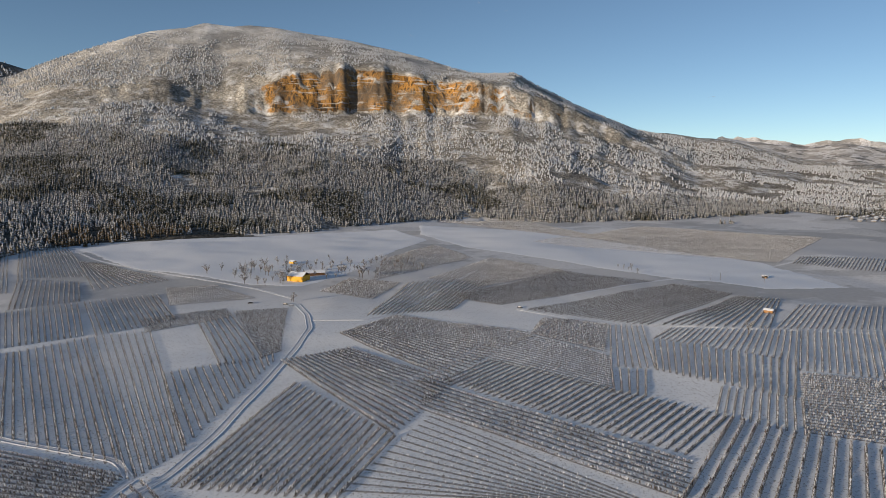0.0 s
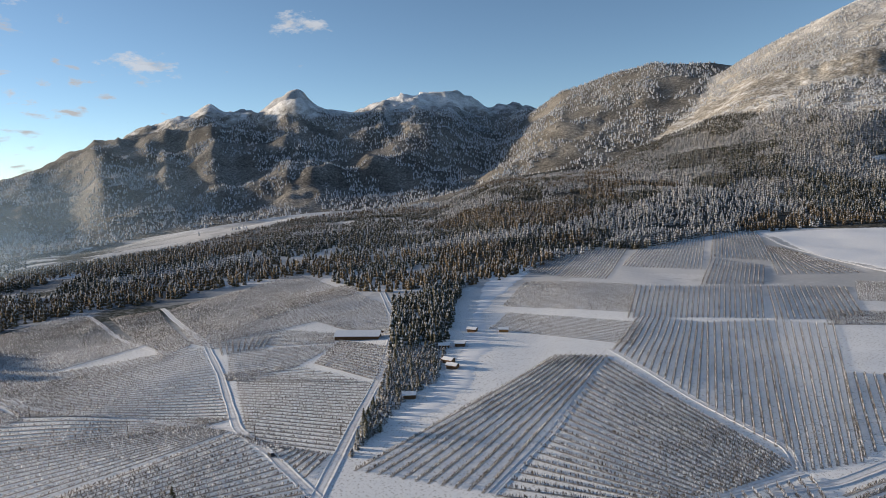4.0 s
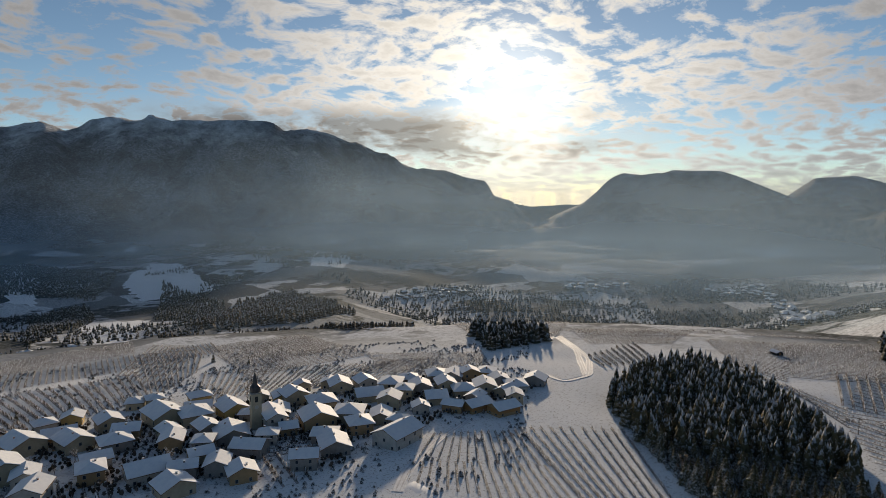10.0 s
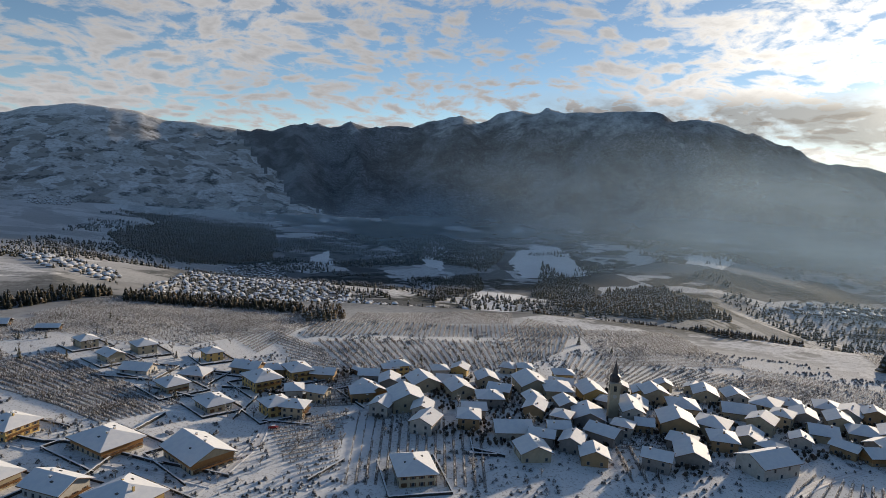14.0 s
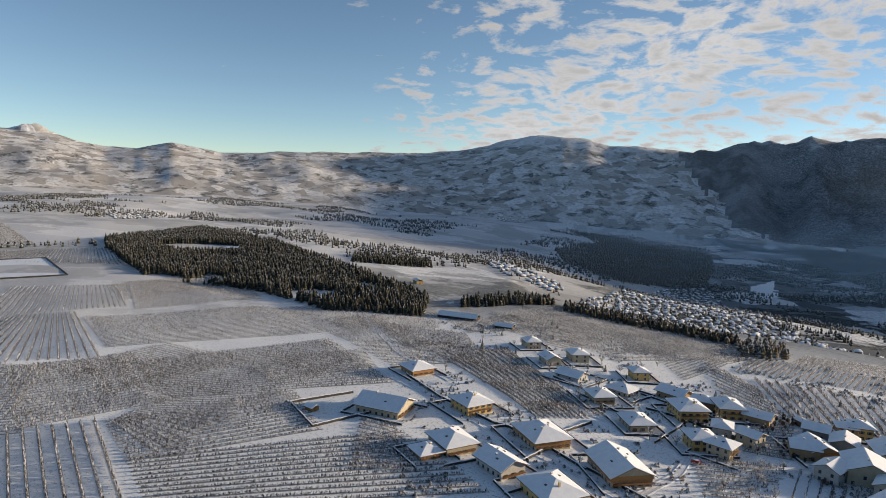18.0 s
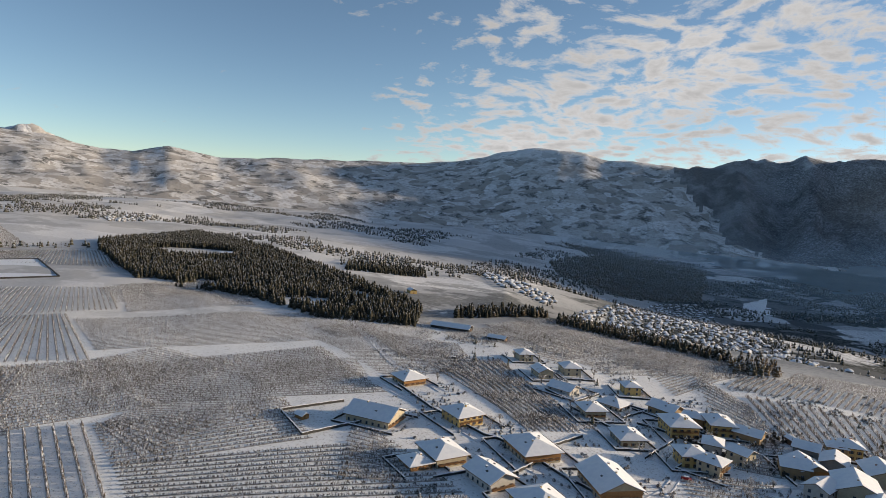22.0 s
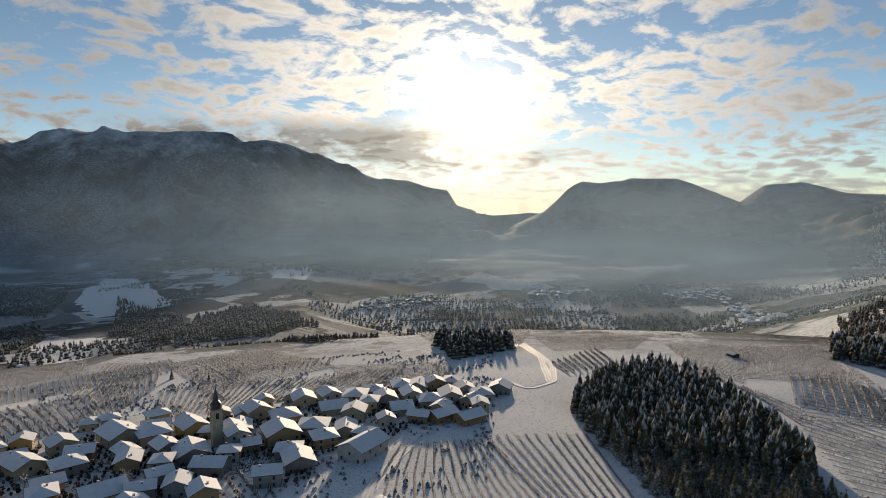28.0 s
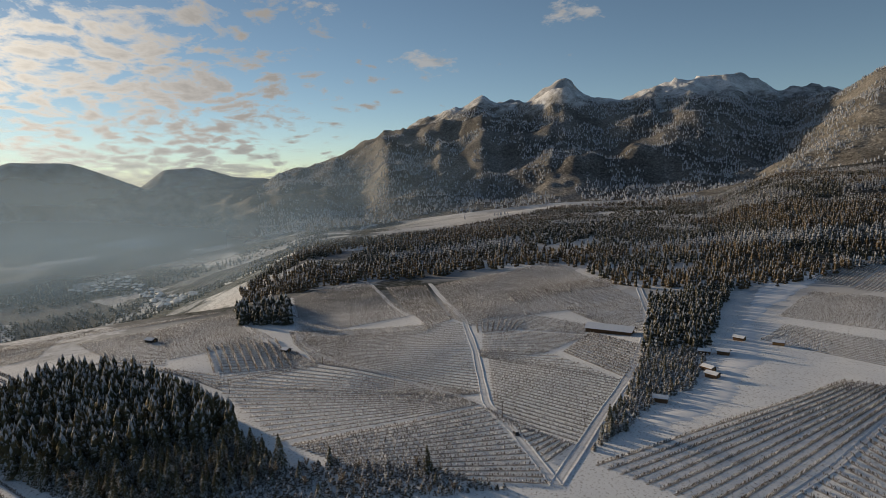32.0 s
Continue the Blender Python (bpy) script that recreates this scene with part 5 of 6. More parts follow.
# single bare trees and bushes round the farm, lanes and gardens
for a0, d0, spread_, count in ((11, 460, 42, 46), (14.5, 425, 20, 14), (5, 470, 30, 22), (17, 455, 30, 14), (-17, 480, 12, 5), (-27, 300, 6, 2), (14, 345, 3, 2), (164, 215, 60, 40), (190, 190, 50, 36), (200, 250, 45, 30), (150, 225, 40, 24), (178, 150, 40, 30)):
    for k in range(count):
        q = heading(a0) * d0 * 1.5
        plant(BARE, q.x + rng.normal(0, spread_ * 0.9), q.y + rng.normal(0, spread_ * 0.9), 1.8 if a0 < 30 else 0.9)
for a0, d0, spread_, count in ((200, 290, 40, 14), (188, 230, 40, 10), (156, 290, 20, 5), (170, 270, 40, 6)):
    for k in range(count):
        q = heading(a0) * d0 * 1.5
        plant(CONIFERS, q.x + rng.normal(0, spread_ * 0.9), q.y + rng.normal(0, spread_ * 0.9), 0.55)

# ---- houses ----
def gable(bm, w, l, z0, rise, over, thick=0.0):
    """Two roof slopes with the ridge along y."""
    x, y = w / 2 + over, l / 2 + over
    drop = rise * over / (w / 2)
    for s in (-1, 1):
        v = [(s * x, -y, z0 - drop), (s * x, y, z0 - drop), (0, y, z0 + rise), (0, -y, z0 + rise)]
        t = [(p[0], p[1], p[2] + thick) for p in v]
        a, b = [bm.verts.new(p) for p in v], [bm.verts.new(p) for p in t]
        bm.faces.new(b if s > 0 else b[::-1])
        bm.faces.new(a[::-1] if s > 0 else a)
        for i in range(4):
            bm.faces.new([a[i], a[(i + 1) % 4], b[(i + 1) % 4], b[i]] if s > 0 else [b[i], b[(i + 1) % 4], a[(i + 1) % 4], a[i]])


def hip(bm, w, l, z0, rise, over, thick=0.0):
    """Four roof slopes; the ridge runs along y."""
    x, y = w / 2 + over, l / 2 + over
    drop = rise * over / (w / 2)
    r = max(l / 2 - w / 2 * 0.9, 0.4)

    def ring(dz):
        return [bm.verts.new(p) for p in ((-x, -y, z0 - drop + dz), (x, -y, z0 - drop + dz), (x, y, z0 - drop + dz), (-x, y, z0 - drop + dz),
                                          (0, -r, z0 + rise + dz), (0, r, z0 + rise + dz))]
    lo, hi = ring(0), ring(thick)
    for f in ((0, 1, 4), (1, 2, 5, 4), (2, 3, 5), (3, 0, 4, 5)):
        bm.faces.new([hi[i] for i in f])
        bm.faces.new([lo[i] for i in f][::-1])
    for i in range(4):
        bm.faces.new([lo[i], lo[(i + 1) % 4], hi[(i + 1) % 4], hi[i]])


def window(house, x, y, z, face, w=1.0, h=1.3, shutters=False, door=False):
    """A framed pane on the wall; face: 0 front, 1 right, 2 back, 3 left."""
    q = pose(x, y, z, 0, 0, 90 * face)
    bm = bmesh.new()
    for d in ((-w / 2 - .1, -w / 2, -.05, .06, -h / 2, h / 2), (w / 2, w / 2 + .1, -.05, .06, -h / 2, h / 2),
              (-w / 2 - .1, w / 2 + .1, -.05, .06, h / 2, h / 2 + .1), (-w / 2 - .18, w / 2 + .18, -.14, .06, -h / 2 - .1, -h / 2)):
        box(bm, *d)
    fr = part("door" if door else "window", bm, M_WOOD if door else M_STONE, house)
    fr.matrix_basis = q
    part("panel" if door else "pane", block(-w / 2, w / 2, -.02, .03, -h / 2, h / 2), M_WOOD if door else M_GLASS, fr)
    if shutters:
        for s in (-1, 1):
            part("shutter", block(s * (w / 2 + .32) - .24, s * (w / 2 + .32) + .24, -.07, .0, -h / 2, h / 2), M_WOOD, fr)


def house(x, y, w, l, floors, rot, style, wall, detail=2, wood_top=False, balcony=False, label="", roof_mat=None):
    """A plastered house under a snow-laden roof. detail 0: far, 1: village, 2: near."""
    if detail == 1:
        w, l = w * 0.88, l * 0.9
    label = label or ("%s plastered house with a snow-covered %s roof" % (("cream", "yellow", "white", "grey", "ochre")[wall], "hipped" if style == "hip" else "gabled"))
    corners = [Vector((sx * w / 2, sy * l / 2, 0)) for sx in (-1, 1) for sy in (-1, 1)]
    turn = pose(0, 0, 0, 0, 0, rot)
    zs = [gz(x + (turn @ c).x, y + (turn @ c).y) for c in corners]
    top, low = max(zs), min(zs)
    ob = base("house", x, y, rot, label, "house", "houses of the village", low)
    h = floors * 2.6 + (top - low) * 0.45
    rise = w * (0.20 if style == "hip" else 0.22)
    bm = bmesh.new()
    box(bm, -w / 2, w / 2, -l / 2, l / 2, -0.8, h)
    if style == "gable":
        for s in (-1, 1):
            t = [bm.verts.new(p) for p in ((-w / 2, s * l / 2 * 0.999, h), (w / 2, s * l / 2 * 0.999, h), (0, s * l / 2 * 0.999, h + rise))]
            u = [bm.verts.new(p) for p in ((-w / 2, s * (l / 2 - .25), h), (w / 2, s * (l / 2 - .25), h), (0, s * (l / 2 - .25), h + rise))]
            bm.faces.new(t if s < 0 else t[::-1])
            for i in range(3):
                bm.faces.new([t[i], t[(i + 1) % 3], u[(i + 1) % 3], u[i]])
    part("wall", bm, M_WALLS[wall], ob)
    if wood_top:
        part("boarding", block(-w / 2 - .05, w / 2 + .05, -l / 2 - .05, l / 2 + .05, h - 2.3, h - 0.02), M_WOOD_LIGHT, ob, "larch board cladding")
    form = hip if style == "hip" else gable
    over = 1.25 if detail == 2 else 1.0
    bm = bmesh.new()
    form(bm, w, l, h + 0.02, rise, over, 0.16)
    roof = part("roof", bm, roof_mat or M_WOOD, ob, "dark wooden roof edge")
    bm = bmesh.new()
    form(bm, w - .16, l - .16, h + 0.2, rise, over - .04, 0.24)
    part("snow_cover", bm, M_SNOW, roof, "thick smooth roof snow")
    if detail == 0:
        return ob
    r = np.random.default_rng(int(abs(x * 7 + y * 13)) + 3)
    for k in range(1 if detail == 1 else 2):
        cx, cy = r.uniform(-.22, .22) * w, r.uniform(-.3, .3) * l
        zc = h + rise * (1 - abs(cx) / (w / 2))
        ch = part("chimney", block(cx - .3, cx + .3, cy - .3, cy + .3, zc - 0.8, zc + 0.95), M_BRICK if r.random() < .4 else M_WALLS[wall], ob)
        part("cap", block(cx - .42, cx + .42, cy - .42, cy + .42, zc + 0.97, zc + 1.15), M_SNOW, ch, "snow-topped chimney cap")
    rows = range(int(floors))
    for face, span, depth in ((0, w, l / 2), (2, w, l / 2), (1, l, w / 2), (3, l, w / 2)):
        count = max(int(span / (3.0 if detail == 2 else 3.6)), 1)
        for f in rows:
            for k in range(count):
                if detail == 1 and (k + f) % 2 and count > 2:
                    continue
                u = (k + .5) / count * span - span / 2
                z = h - (floors - f) * 2.75 + 1.5 + (0.0 if f else 0.1)
                px, py = ((u, -depth), (depth, u), (-u, depth), (-depth, -u))[face]
                window(ob, px, py, z, face, shutters=detail == 2 and face in (0, 2), door=detail == 2 and f == 0 and k == 0 and face in (0,))
    if balcony:
        bm = bmesh.new()
        zb = h - 2.75
        box(bm, -w / 2 + .6, w / 2 - .6, -l / 2 - 1.25, -l / 2 - .03, zb - .12, zb)
        bal = part("balcony", bm, M_WOOD_LIGHT, ob, "wooden balcony")
        bm = bmesh.new()
        box(bm, -w / 2 + .6, w / 2 - .6, -l / 2 - 1.25, -l / 2 - 1.2, zb + .85, zb + .95)
        for k in range(int(w * 3)):
            u = -w / 2 + .65 + k / (w * 3) * (w - 1.3)
            box(bm, u, u + .1, -l / 2 - 1.24, -l / 2 - 1.21, zb + .002, zb + .848)
        part("railing", bm, M_WOOD, bal)
    if detail == 2:
        # dormer-like roof hatches and a snow guard
        for s in (-1, 1):
            u = s * w * .27
            zc = h + rise * (1 - abs(u) / (w / 2)) + .35
            part("roof_hatch", block(u - .4, u + .4, -.5 + s * l * .12, .5 + s * l * .12, zc - .35, zc + .22), M_COPPER, roof)
    return ob


house(173, -293, 13.5, 14.0, 1.6, -119, "hip", 0, 2, wood_top=True, balcony=True)
house(153, -231, 16.0, 21.6, 1.6, -85, "gable", 0, 2, balcony=True)
house(121, -256, 13.4, 14.6, 2, -120, "hip", 1, 2, balcony=True)
house(108, -212, 13.1, 16.0, 1.7, -123, "hip", 0, 2, balcony=True)
house(113, -200, 9.0, 9.4, 1, -121, "hip", 4, 2, wood_top=True)
house(84, -205, 11.2, 15.1, 1.6, -118, "gable", 2, 2, balcony=True)
house(81, -241, 16.0, 19.8, 1.7, -131, "hip", 0, 2, wood_top=True, balcony=True)
house(46, -229, 15.8, 21.3, 1.8, -141, "gable", 0, 2, wood_top=True, balcony=True)
house(61, -196, 14.9, 17.4, 1.8, -128, "hip", 1, 2, balcony=True)
house(-31, -210, 12.7, 16.0, 2, 184, "hip", 0, 2)
house(143, -394, 10.9, 12.9, 2, -140, "hip", 0, 1)
house(119, -363, 10.5, 14.2, 1.6, -137, "gable", 0, 1)
house(99, -343, 12.0, 16.2, 1, -104, "gable", 2, 1)
house(107, -381, 12.1, 13.8, 2, -144, "hip", 0, 1)
house(75, -313, 10.8, 12.5, 1.6, -141, "hip", 0, 2, balcony=True)
house(68, -334, 11.5, 12.9, 1.3, -109, "hip", 2, 2)
house(67, -371, 10.4, 11.4, 2, -150, "hip", 1, 1)
house(51, -286, 11.1, 13.7, 1.5, -145, "hip", 0, 2)
house(33, -317, 13.7, 16.0, 2.4, -149, "hip", 1, 2, balcony=True)
house(43, -344, 10.6, 14.3, 1.6, -113, "gable", 4, 2)
house(16, -332, 11.2, 14.5, 2.4, -157, "hip", 1, 2, balcony=True)
house(23, -279, 10.7, 10.9, 2.2, -150, "hip", 1, 2)
house(14, -275, 9.0, 9.7, 2.2, -107, "hip", 0, 2, balcony=True)
house(-21, -301, 10.6, 14.3, 1.6, 206, "gable", 4, 2, wood_top=True)
house(-39, -338, 9.4, 9.2, 2.4, 193, "hip", 1, 2)
house(-34, -335, 9.0, 8.2, 2, 186, "hip", 4, 1)
house(-49, -311, 16.1, 16.3, 2, 191, "gable", 0, 1)
house(-66, -300, 13.1, 15.4, 2, 188, "gable", 0, 1)
house(-37, -284, 17.0, 18.6, 2.4, 184, "gable", 0, 1)
house(-62, -335, 9.9, 9.2, 1.9, 181, "hip", 2, 1)
house(-75, -340, 10.1, 9.9, 1.6, 158, "gable", 1, 1)
house(-85, -318, 11.8, 12.8, 2, 177, "gable", 0, 1)
house(-67, -271, 10.0, 11.7, 1.6, 264, "gable", 2, 1)
house(-78, -284, 13.6, 12.5, 2, 173, "hip", 3, 1)
house(-78, -245, 14.5, 16.6, 1.6, 264, "gable", 2, 1)
house(-98, -243, 9.0, 10.0, 1.9, 260, "gable", 0, 1)
house(-80, -223, 13.3, 12.2, 1.6, 180, "gable", 0, 1)
house(-103, -217, 11.4, 10.3, 1.6, 163, "gable", 4, 1)
house(-106, -305, 17.0, 19.9, 2.4, 181, "gable", 0, 1)
house(-116, -293, 15.1, 16.2, 2.4, 170, "hip", 0, 1)
house(-134, -291, 13.6, 15.0, 1.9, 175, "gable", 1, 1)
house(-99, -279, 9.6, 10.4, 2, 181, "gable", 0, 1)
house(-118, -258, 15.0, 17.3, 1.6, 163, "gable", 3, 1)
house(-141, -265, 11.2, 11.5, 1.9, 172, "hip", 2, 1)
house(-140, -247, 9.0, 8.0, 1.6, 248, "gable", 4, 1)
house(-155, -246, 16.8, 16.7, 2.4, 160, "gable", 4, 1)
house(-166, -286, 13.5, 13.1, 2.4, 170, "gable", 0, 1)
house(-172, -269, 15.2, 15.3, 1.9, 159, "hip", 0, 1)
house(-172, -244, 15.3, 14.5, 2, 135, "hip", 0, 1)
house(-198, -263, 14.0, 15.8, 1.6, 245, "gable", 0, 1)
house(-220, -271, 13.7, 15.3, 2, 131, "hip", 0, 1)
house(-197, -244, 12.3, 11.4, 2.4, 131, "gable", 0, 1)
house(-166, -228, 12.0, 13.0, 2, 156, "hip", 4, 1)
house(-144, -216, 13.3, 15.6, 1.6, 154, "gable", 3, 1)
house(-227, -254, 12.2, 12.9, 1.9, 146, "gable", 3, 1)
house(-220, -234, 13.1, 12.1, 1.6, 239, "gable", 0, 1)
house(-235, -273, 12.3, 11.7, 1.6, 237, "hip", 3, 1)
house(-251, -266, 13.1, 14.6, 1.9, 145, "hip", 3, 1)
house(-241, -233, 14.3, 14.4, 1.6, 236, "hip", 0, 1)
house(-256, -257, 13.0, 14.3, 1.9, 125, "gable", 2, 1)
house(-252, -228, 12.8, 15.0, 2, 140, "gable", 0, 1)
house(-276, -248, 11.4, 12.9, 1.9, 122, "hip", 1, 1)
house(-270, -233, 12.2, 11.1, 1.6, 143, "gable", 2, 1)
house(-268, -219, 13.0, 13.5, 1.6, 141, "hip", 2, 1)
house(-285, -218, 13.5, 11.6, 1.6, 117, "gable", 3, 1)
house(-211, -284, 12.1, 12.5, 2, 163, "gable", 2, 1)
house(-197, -289, 13.1, 14.5, 2, 154, "gable", 0, 1)
house(-163, -293, 10.3, 11.3, 1.6, 159, "gable", 1, 1)
house(-214, -252, 10.2, 11.2, 2.4, 130, "hip", 0, 1)
house(-240, -247, 11.7, 13.6, 2, 148, "gable", 0, 1)
house(-264, -251, 11.2, 9.6, 2.4, 146, "gable", 4, 1)
house(-198, -301, 9.2, 9.2, 1.6, 137, "gable", 0, 1)
house(-183, -306, 9.1, 7.9, 1.6, 161, "gable", 0, 1)
house(-155, -302, 9.0, 8.8, 1.6, 161, "gable", 0, 1)
house(-105, -343, 9.2, 10.3, 1.6, 153, "hip", 0, 1)
house(-113, -338, 9.0, 9.1, 2, 170, "hip", 0, 1)
house(-130, -321, 10.0, 11.5, 2.4, 260, "hip", 1, 1)
house(-16, -296, 10.6, 11.9, 1.9, 279, "gable", 4, 1)
house(-203, -227, 9.0, 7.8, 1.6, 146, "gable", 2, 1)
house(-249, -204, 9.0, 10.0, 2, 137, "gable", 0, 1)
house(-128, -243, 9.4, 8.2, 2, 142, "hip", 2, 1)
house(-170, -205, 15, 21, 2.2, 102, "gable", 2, 1, label="large pale gabled barn-house with an almost bare roof")
house(-226, -210, 11, 15, 1.5, 83, "gable", 4, 1, wood_top=True)
house(-232, -197, 11, 15, 1.5, 80, "gable", 4, 1, wood_top=True)
house(28, -337, 10.3, 11.8, 1.9, 266, "hip", 4, 1)
house(-149, -272, 11.4, 14.5, 1.6, 151, "gable", 4, 1)
house(-104, -254, 8.7, 9.6, 2.2, 145, "hip", 3, 1)
house(-43, -270, 9.6, 11.9, 2.2, 165, "gable", 2, 1)
house(-126, -210, 9.6, 11.4, 2.2, 234, "gable", 3, 1)
house(-96, -268, 10.4, 12.2, 1.9, 151, "gable", 4, 1)
house(2, -329, 10.3, 13.1, 1.6, 256, "gable", 4, 1)
house(-255, -215, 9.4, 11.8, 1.6, 101, "gable", 0, 1)
house(-181, -231, 10.7, 13.8, 1.6, 139, "gable", 0, 1)
house(-42, -254, 11.0, 13.4, 2.2, 150, "gable", 2, 1)
house(-116, -236, 11.3, 14.1, 1.9, 220, "gable", 3, 1)
house(-148, -229, 11.3, 11.9, 1.6, 229, "hip", 3, 1)
house(-22, -326, 10.5, 11.3, 1.6, 261, "gable", 3, 1)
house(16, -301, 9.2, 11.1, 1.9, 183, "hip", 2, 1)
house(-270, -259, 9.1, 11.0, 1.6, 216, "gable", 2, 1)
house(4, -294, 8.5, 9.9, 2.2, 242, "gable", 0, 1)
house(-62, -258, 10.5, 12.2, 2.2, 167, "hip", 4, 1)
house(-99, -229, 9.6, 10.9, 1.9, 147, "gable", 3, 1)
house(-32, -315, 11.5, 14.0, 1.6, 174, "gable", 3, 1)
house(-137, -303, 9.2, 10.1, 1.6, 160, "gable", 4, 1)
house(-25, -276, 9.7, 12.0, 2.2, 156, "gable", 2, 1)
house(-137, -278, 8.8, 9.8, 1.6, 231, "hip", 3, 1)
house(-235, -219, 9.0, 10.4, 1.6, 110, "gable", 3, 1)
house(-113, -272, 10.4, 12.0, 1.9, 177, "gable", 3, 1)
house(-86, -294, 10.8, 11.8, 2.2, 242, "gable", 4, 1)
house(-64, -316, 11.5, 14.3, 1.6, 259, "gable", 4, 1)
house(-182, -218, 9.0, 10.1, 1.9, 204, "hip", 3, 1)
house(-217, -217, 8.7, 11.3, 1.6, 205, "gable", 4, 1)
house(-124, -308, 11.5, 13.4, 1.6, 248, "gable", 2, 1)
house(-88, -235, 8.7, 10.9, 1.9, 244, "gable", 3, 1)


def garden_wall(pts, tall=1.1, label="dark wet garden wall with a snow cap"):
    ob = base("garden_wall", *pts[0], 0, label, "wall", "garden walls", 0)
    ob.matrix_basis = Matrix()
    for p, q in zip(pts, pts[1:]):
        n_seg = max(int(math.dist(p, q) / 6), 1)
        for k in range(n_seg):
            a = Vector(p).lerp(Vector(q), k / n_seg)
            b = Vector(p).lerp(Vector(q), (k + 1) / n_seg)
            za, zb = gz(*a), gz(*b)
            length = math.dist(a, b)
            m = pose((a.x + b.x) / 2, (a.y + b.y) / 2, min(za, zb), 0, 0, math.degrees(math.atan2(b.y - a.y, b.x - a.x)))
            t = tall + abs(za - zb)
            s = part("wall_panel", block(-length / 2, length / 2, -.16, .16, -.5, t), M_DARK, ob)
            s.matrix_basis = m
            part("coping", block(-length / 2, length / 2, -.24, .24, t + .002, t + .2), M_SNOW, s, "snow lying on the wall")


def yard(x, y, w, l, rot):
    """A low wall round three sides of a house plot."""
    m = pose(x, y, 0, 0, 0, rot)
    c = [m @ Vector(p) for p in ((-w / 2, -l / 2, 0), (w / 2, -l / 2, 0), (w / 2, l / 2, 0), (-w / 2, l / 2, 0))]
    c = [(round(p.x, 1), round(p.y, 1)) for p in c]
    k = int(abs(x)) % 4
    garden_wall([c[(k + i) % 4] for i in range(4)][: 3 + k % 2], 0.9)


yard(173, -293, 23, 26, -119)
yard(153, -231, 26, 31, -85)
yard(121, -256, 28, 29, -120)
yard(108, -212, 23, 29, -123)
yard(113, -200, 19, 19, -121)
yard(84, -205, 21, 31, -118)
yard(81, -241, 30, 34, -131)
yard(46, -229, 26, 32, -141)
yard(61, -196, 28, 32, -128)
yard(-31, -210, 22, 29, 184)
yard(143, -394, 23, 23, -140)
yard(119, -363, 22, 24, -137)
yard(99, -343, 27, 31, -104)
yard(107, -381, 23, 29, -144)
yard(75, -313, 25, 27, -141)
yard(68, -334, 23, 26, -109)
yard(67, -371, 20, 23, -150)
yard(51, -286, 20, 23, -145)
yard(33, -317, 24, 29, -149)
yard(43, -344, 22, 26, -113)
yard(16, -332, 21, 26, -157)
yard(23, -279, 24, 22, -150)
yard(14, -275, 22, 21, -107)
yard(-21, -301, 23, 30, 206)
yard(-39, -338, 19, 20, 193)
garden_wall(((194, -213), (180, -243)))
garden_wall(((166, -196), (194, -213)))
garden_wall(((166, -196), (150, -239)))
garden_wall(((175, -285), (141, -262), (105, -246), (80, -245)))
garden_wall(((79, -246), (69, -276)))
garden_wall(((82, -204), (75, -236)))
garden_wall(((58, -226), (33, -214)))
garden_wall(((6, -209), (-7, -225)))
garden_wall(((100, -247), (77, -236), (57, -224)))
garden_wall(((86, -315), (56, -295)))
garden_wall(((40, -270), (33, -301)))
garden_wall(((108, -337), (70, -315)))
garden_wall(((-57, -226), (-66, -224)))
garden_wall(((-59, -241), (-57, -226)))
garden_wall(((52, -315), (40, -313), (16, -303)))
garden_wall(((-57, -231), (-69, -223)))


# ---- church ----
def church(x, y, rot):
    z = gz(x, y) - 1.0
    tower = base("church_tower", x, y, rot, "slender plastered church tower with a dark pointed cap", "tower", "", z)
    tower.scale = (1.2, 1.2, 1.2)
    part("shaft", block(-1.9, 1.9, -1.9, 1.9, -1, 15), M_WALLS[0], tower)
    part("cornice", block(-2.15, 2.15, -2.15, 2.15, 15.002, 15.4), M_STONE, tower)
    for k in range(4):
        q = pose(0, 0, 12.9, 0, 0, 90 * k)
        # near-black slab paints the shade inside the bell opening
        arch = part("bell_opening", block(-.55, .55, -1.98, -1.86, -1.1, 1.1), M_DARK, tower)
        arch.matrix_basis = q
        face = part("clock_face", bmesh.new(), M_WALLS[2], tower)
        bm = bmesh.new()
        bmesh.ops.create_cone(bm, segments=20, radius1=.75, radius2=.75, depth=.1, cap_ends=True, matrix=pose(0, -1.93, -3.1, 90))
        bm.to_mesh(face.data)
        bm.free()
        face.matrix_basis = q
    bm = bmesh.new()
    for z0, z1, r0, r1 in ((15.4, 17.4, 1.9, 2.1), (17.4, 18.6, 2.1, 1.0), (18.6, 19.8, 1.0, .95), (19.8, 23.5, 1.0, .05)):
        bmesh.ops.create_cone(bm, segments=8, radius1=r0, radius2=r1, depth=z1 - z0, cap_ends=True, matrix=pose(0, 0, (z0 + z1) / 2))
    part("spire", bm, M_COPPER, tower, "dark metal onion-and-spike cap")
    part("cross", block(-.06, .06, -.06, .06, 23.4, 25.2), M_COPPER, tower)


church(-133, -264, 165)
house(-139, -259, 10, 20, 3, 164, "gable", 2, 1, label="pale church nave with a steep snowy roof")


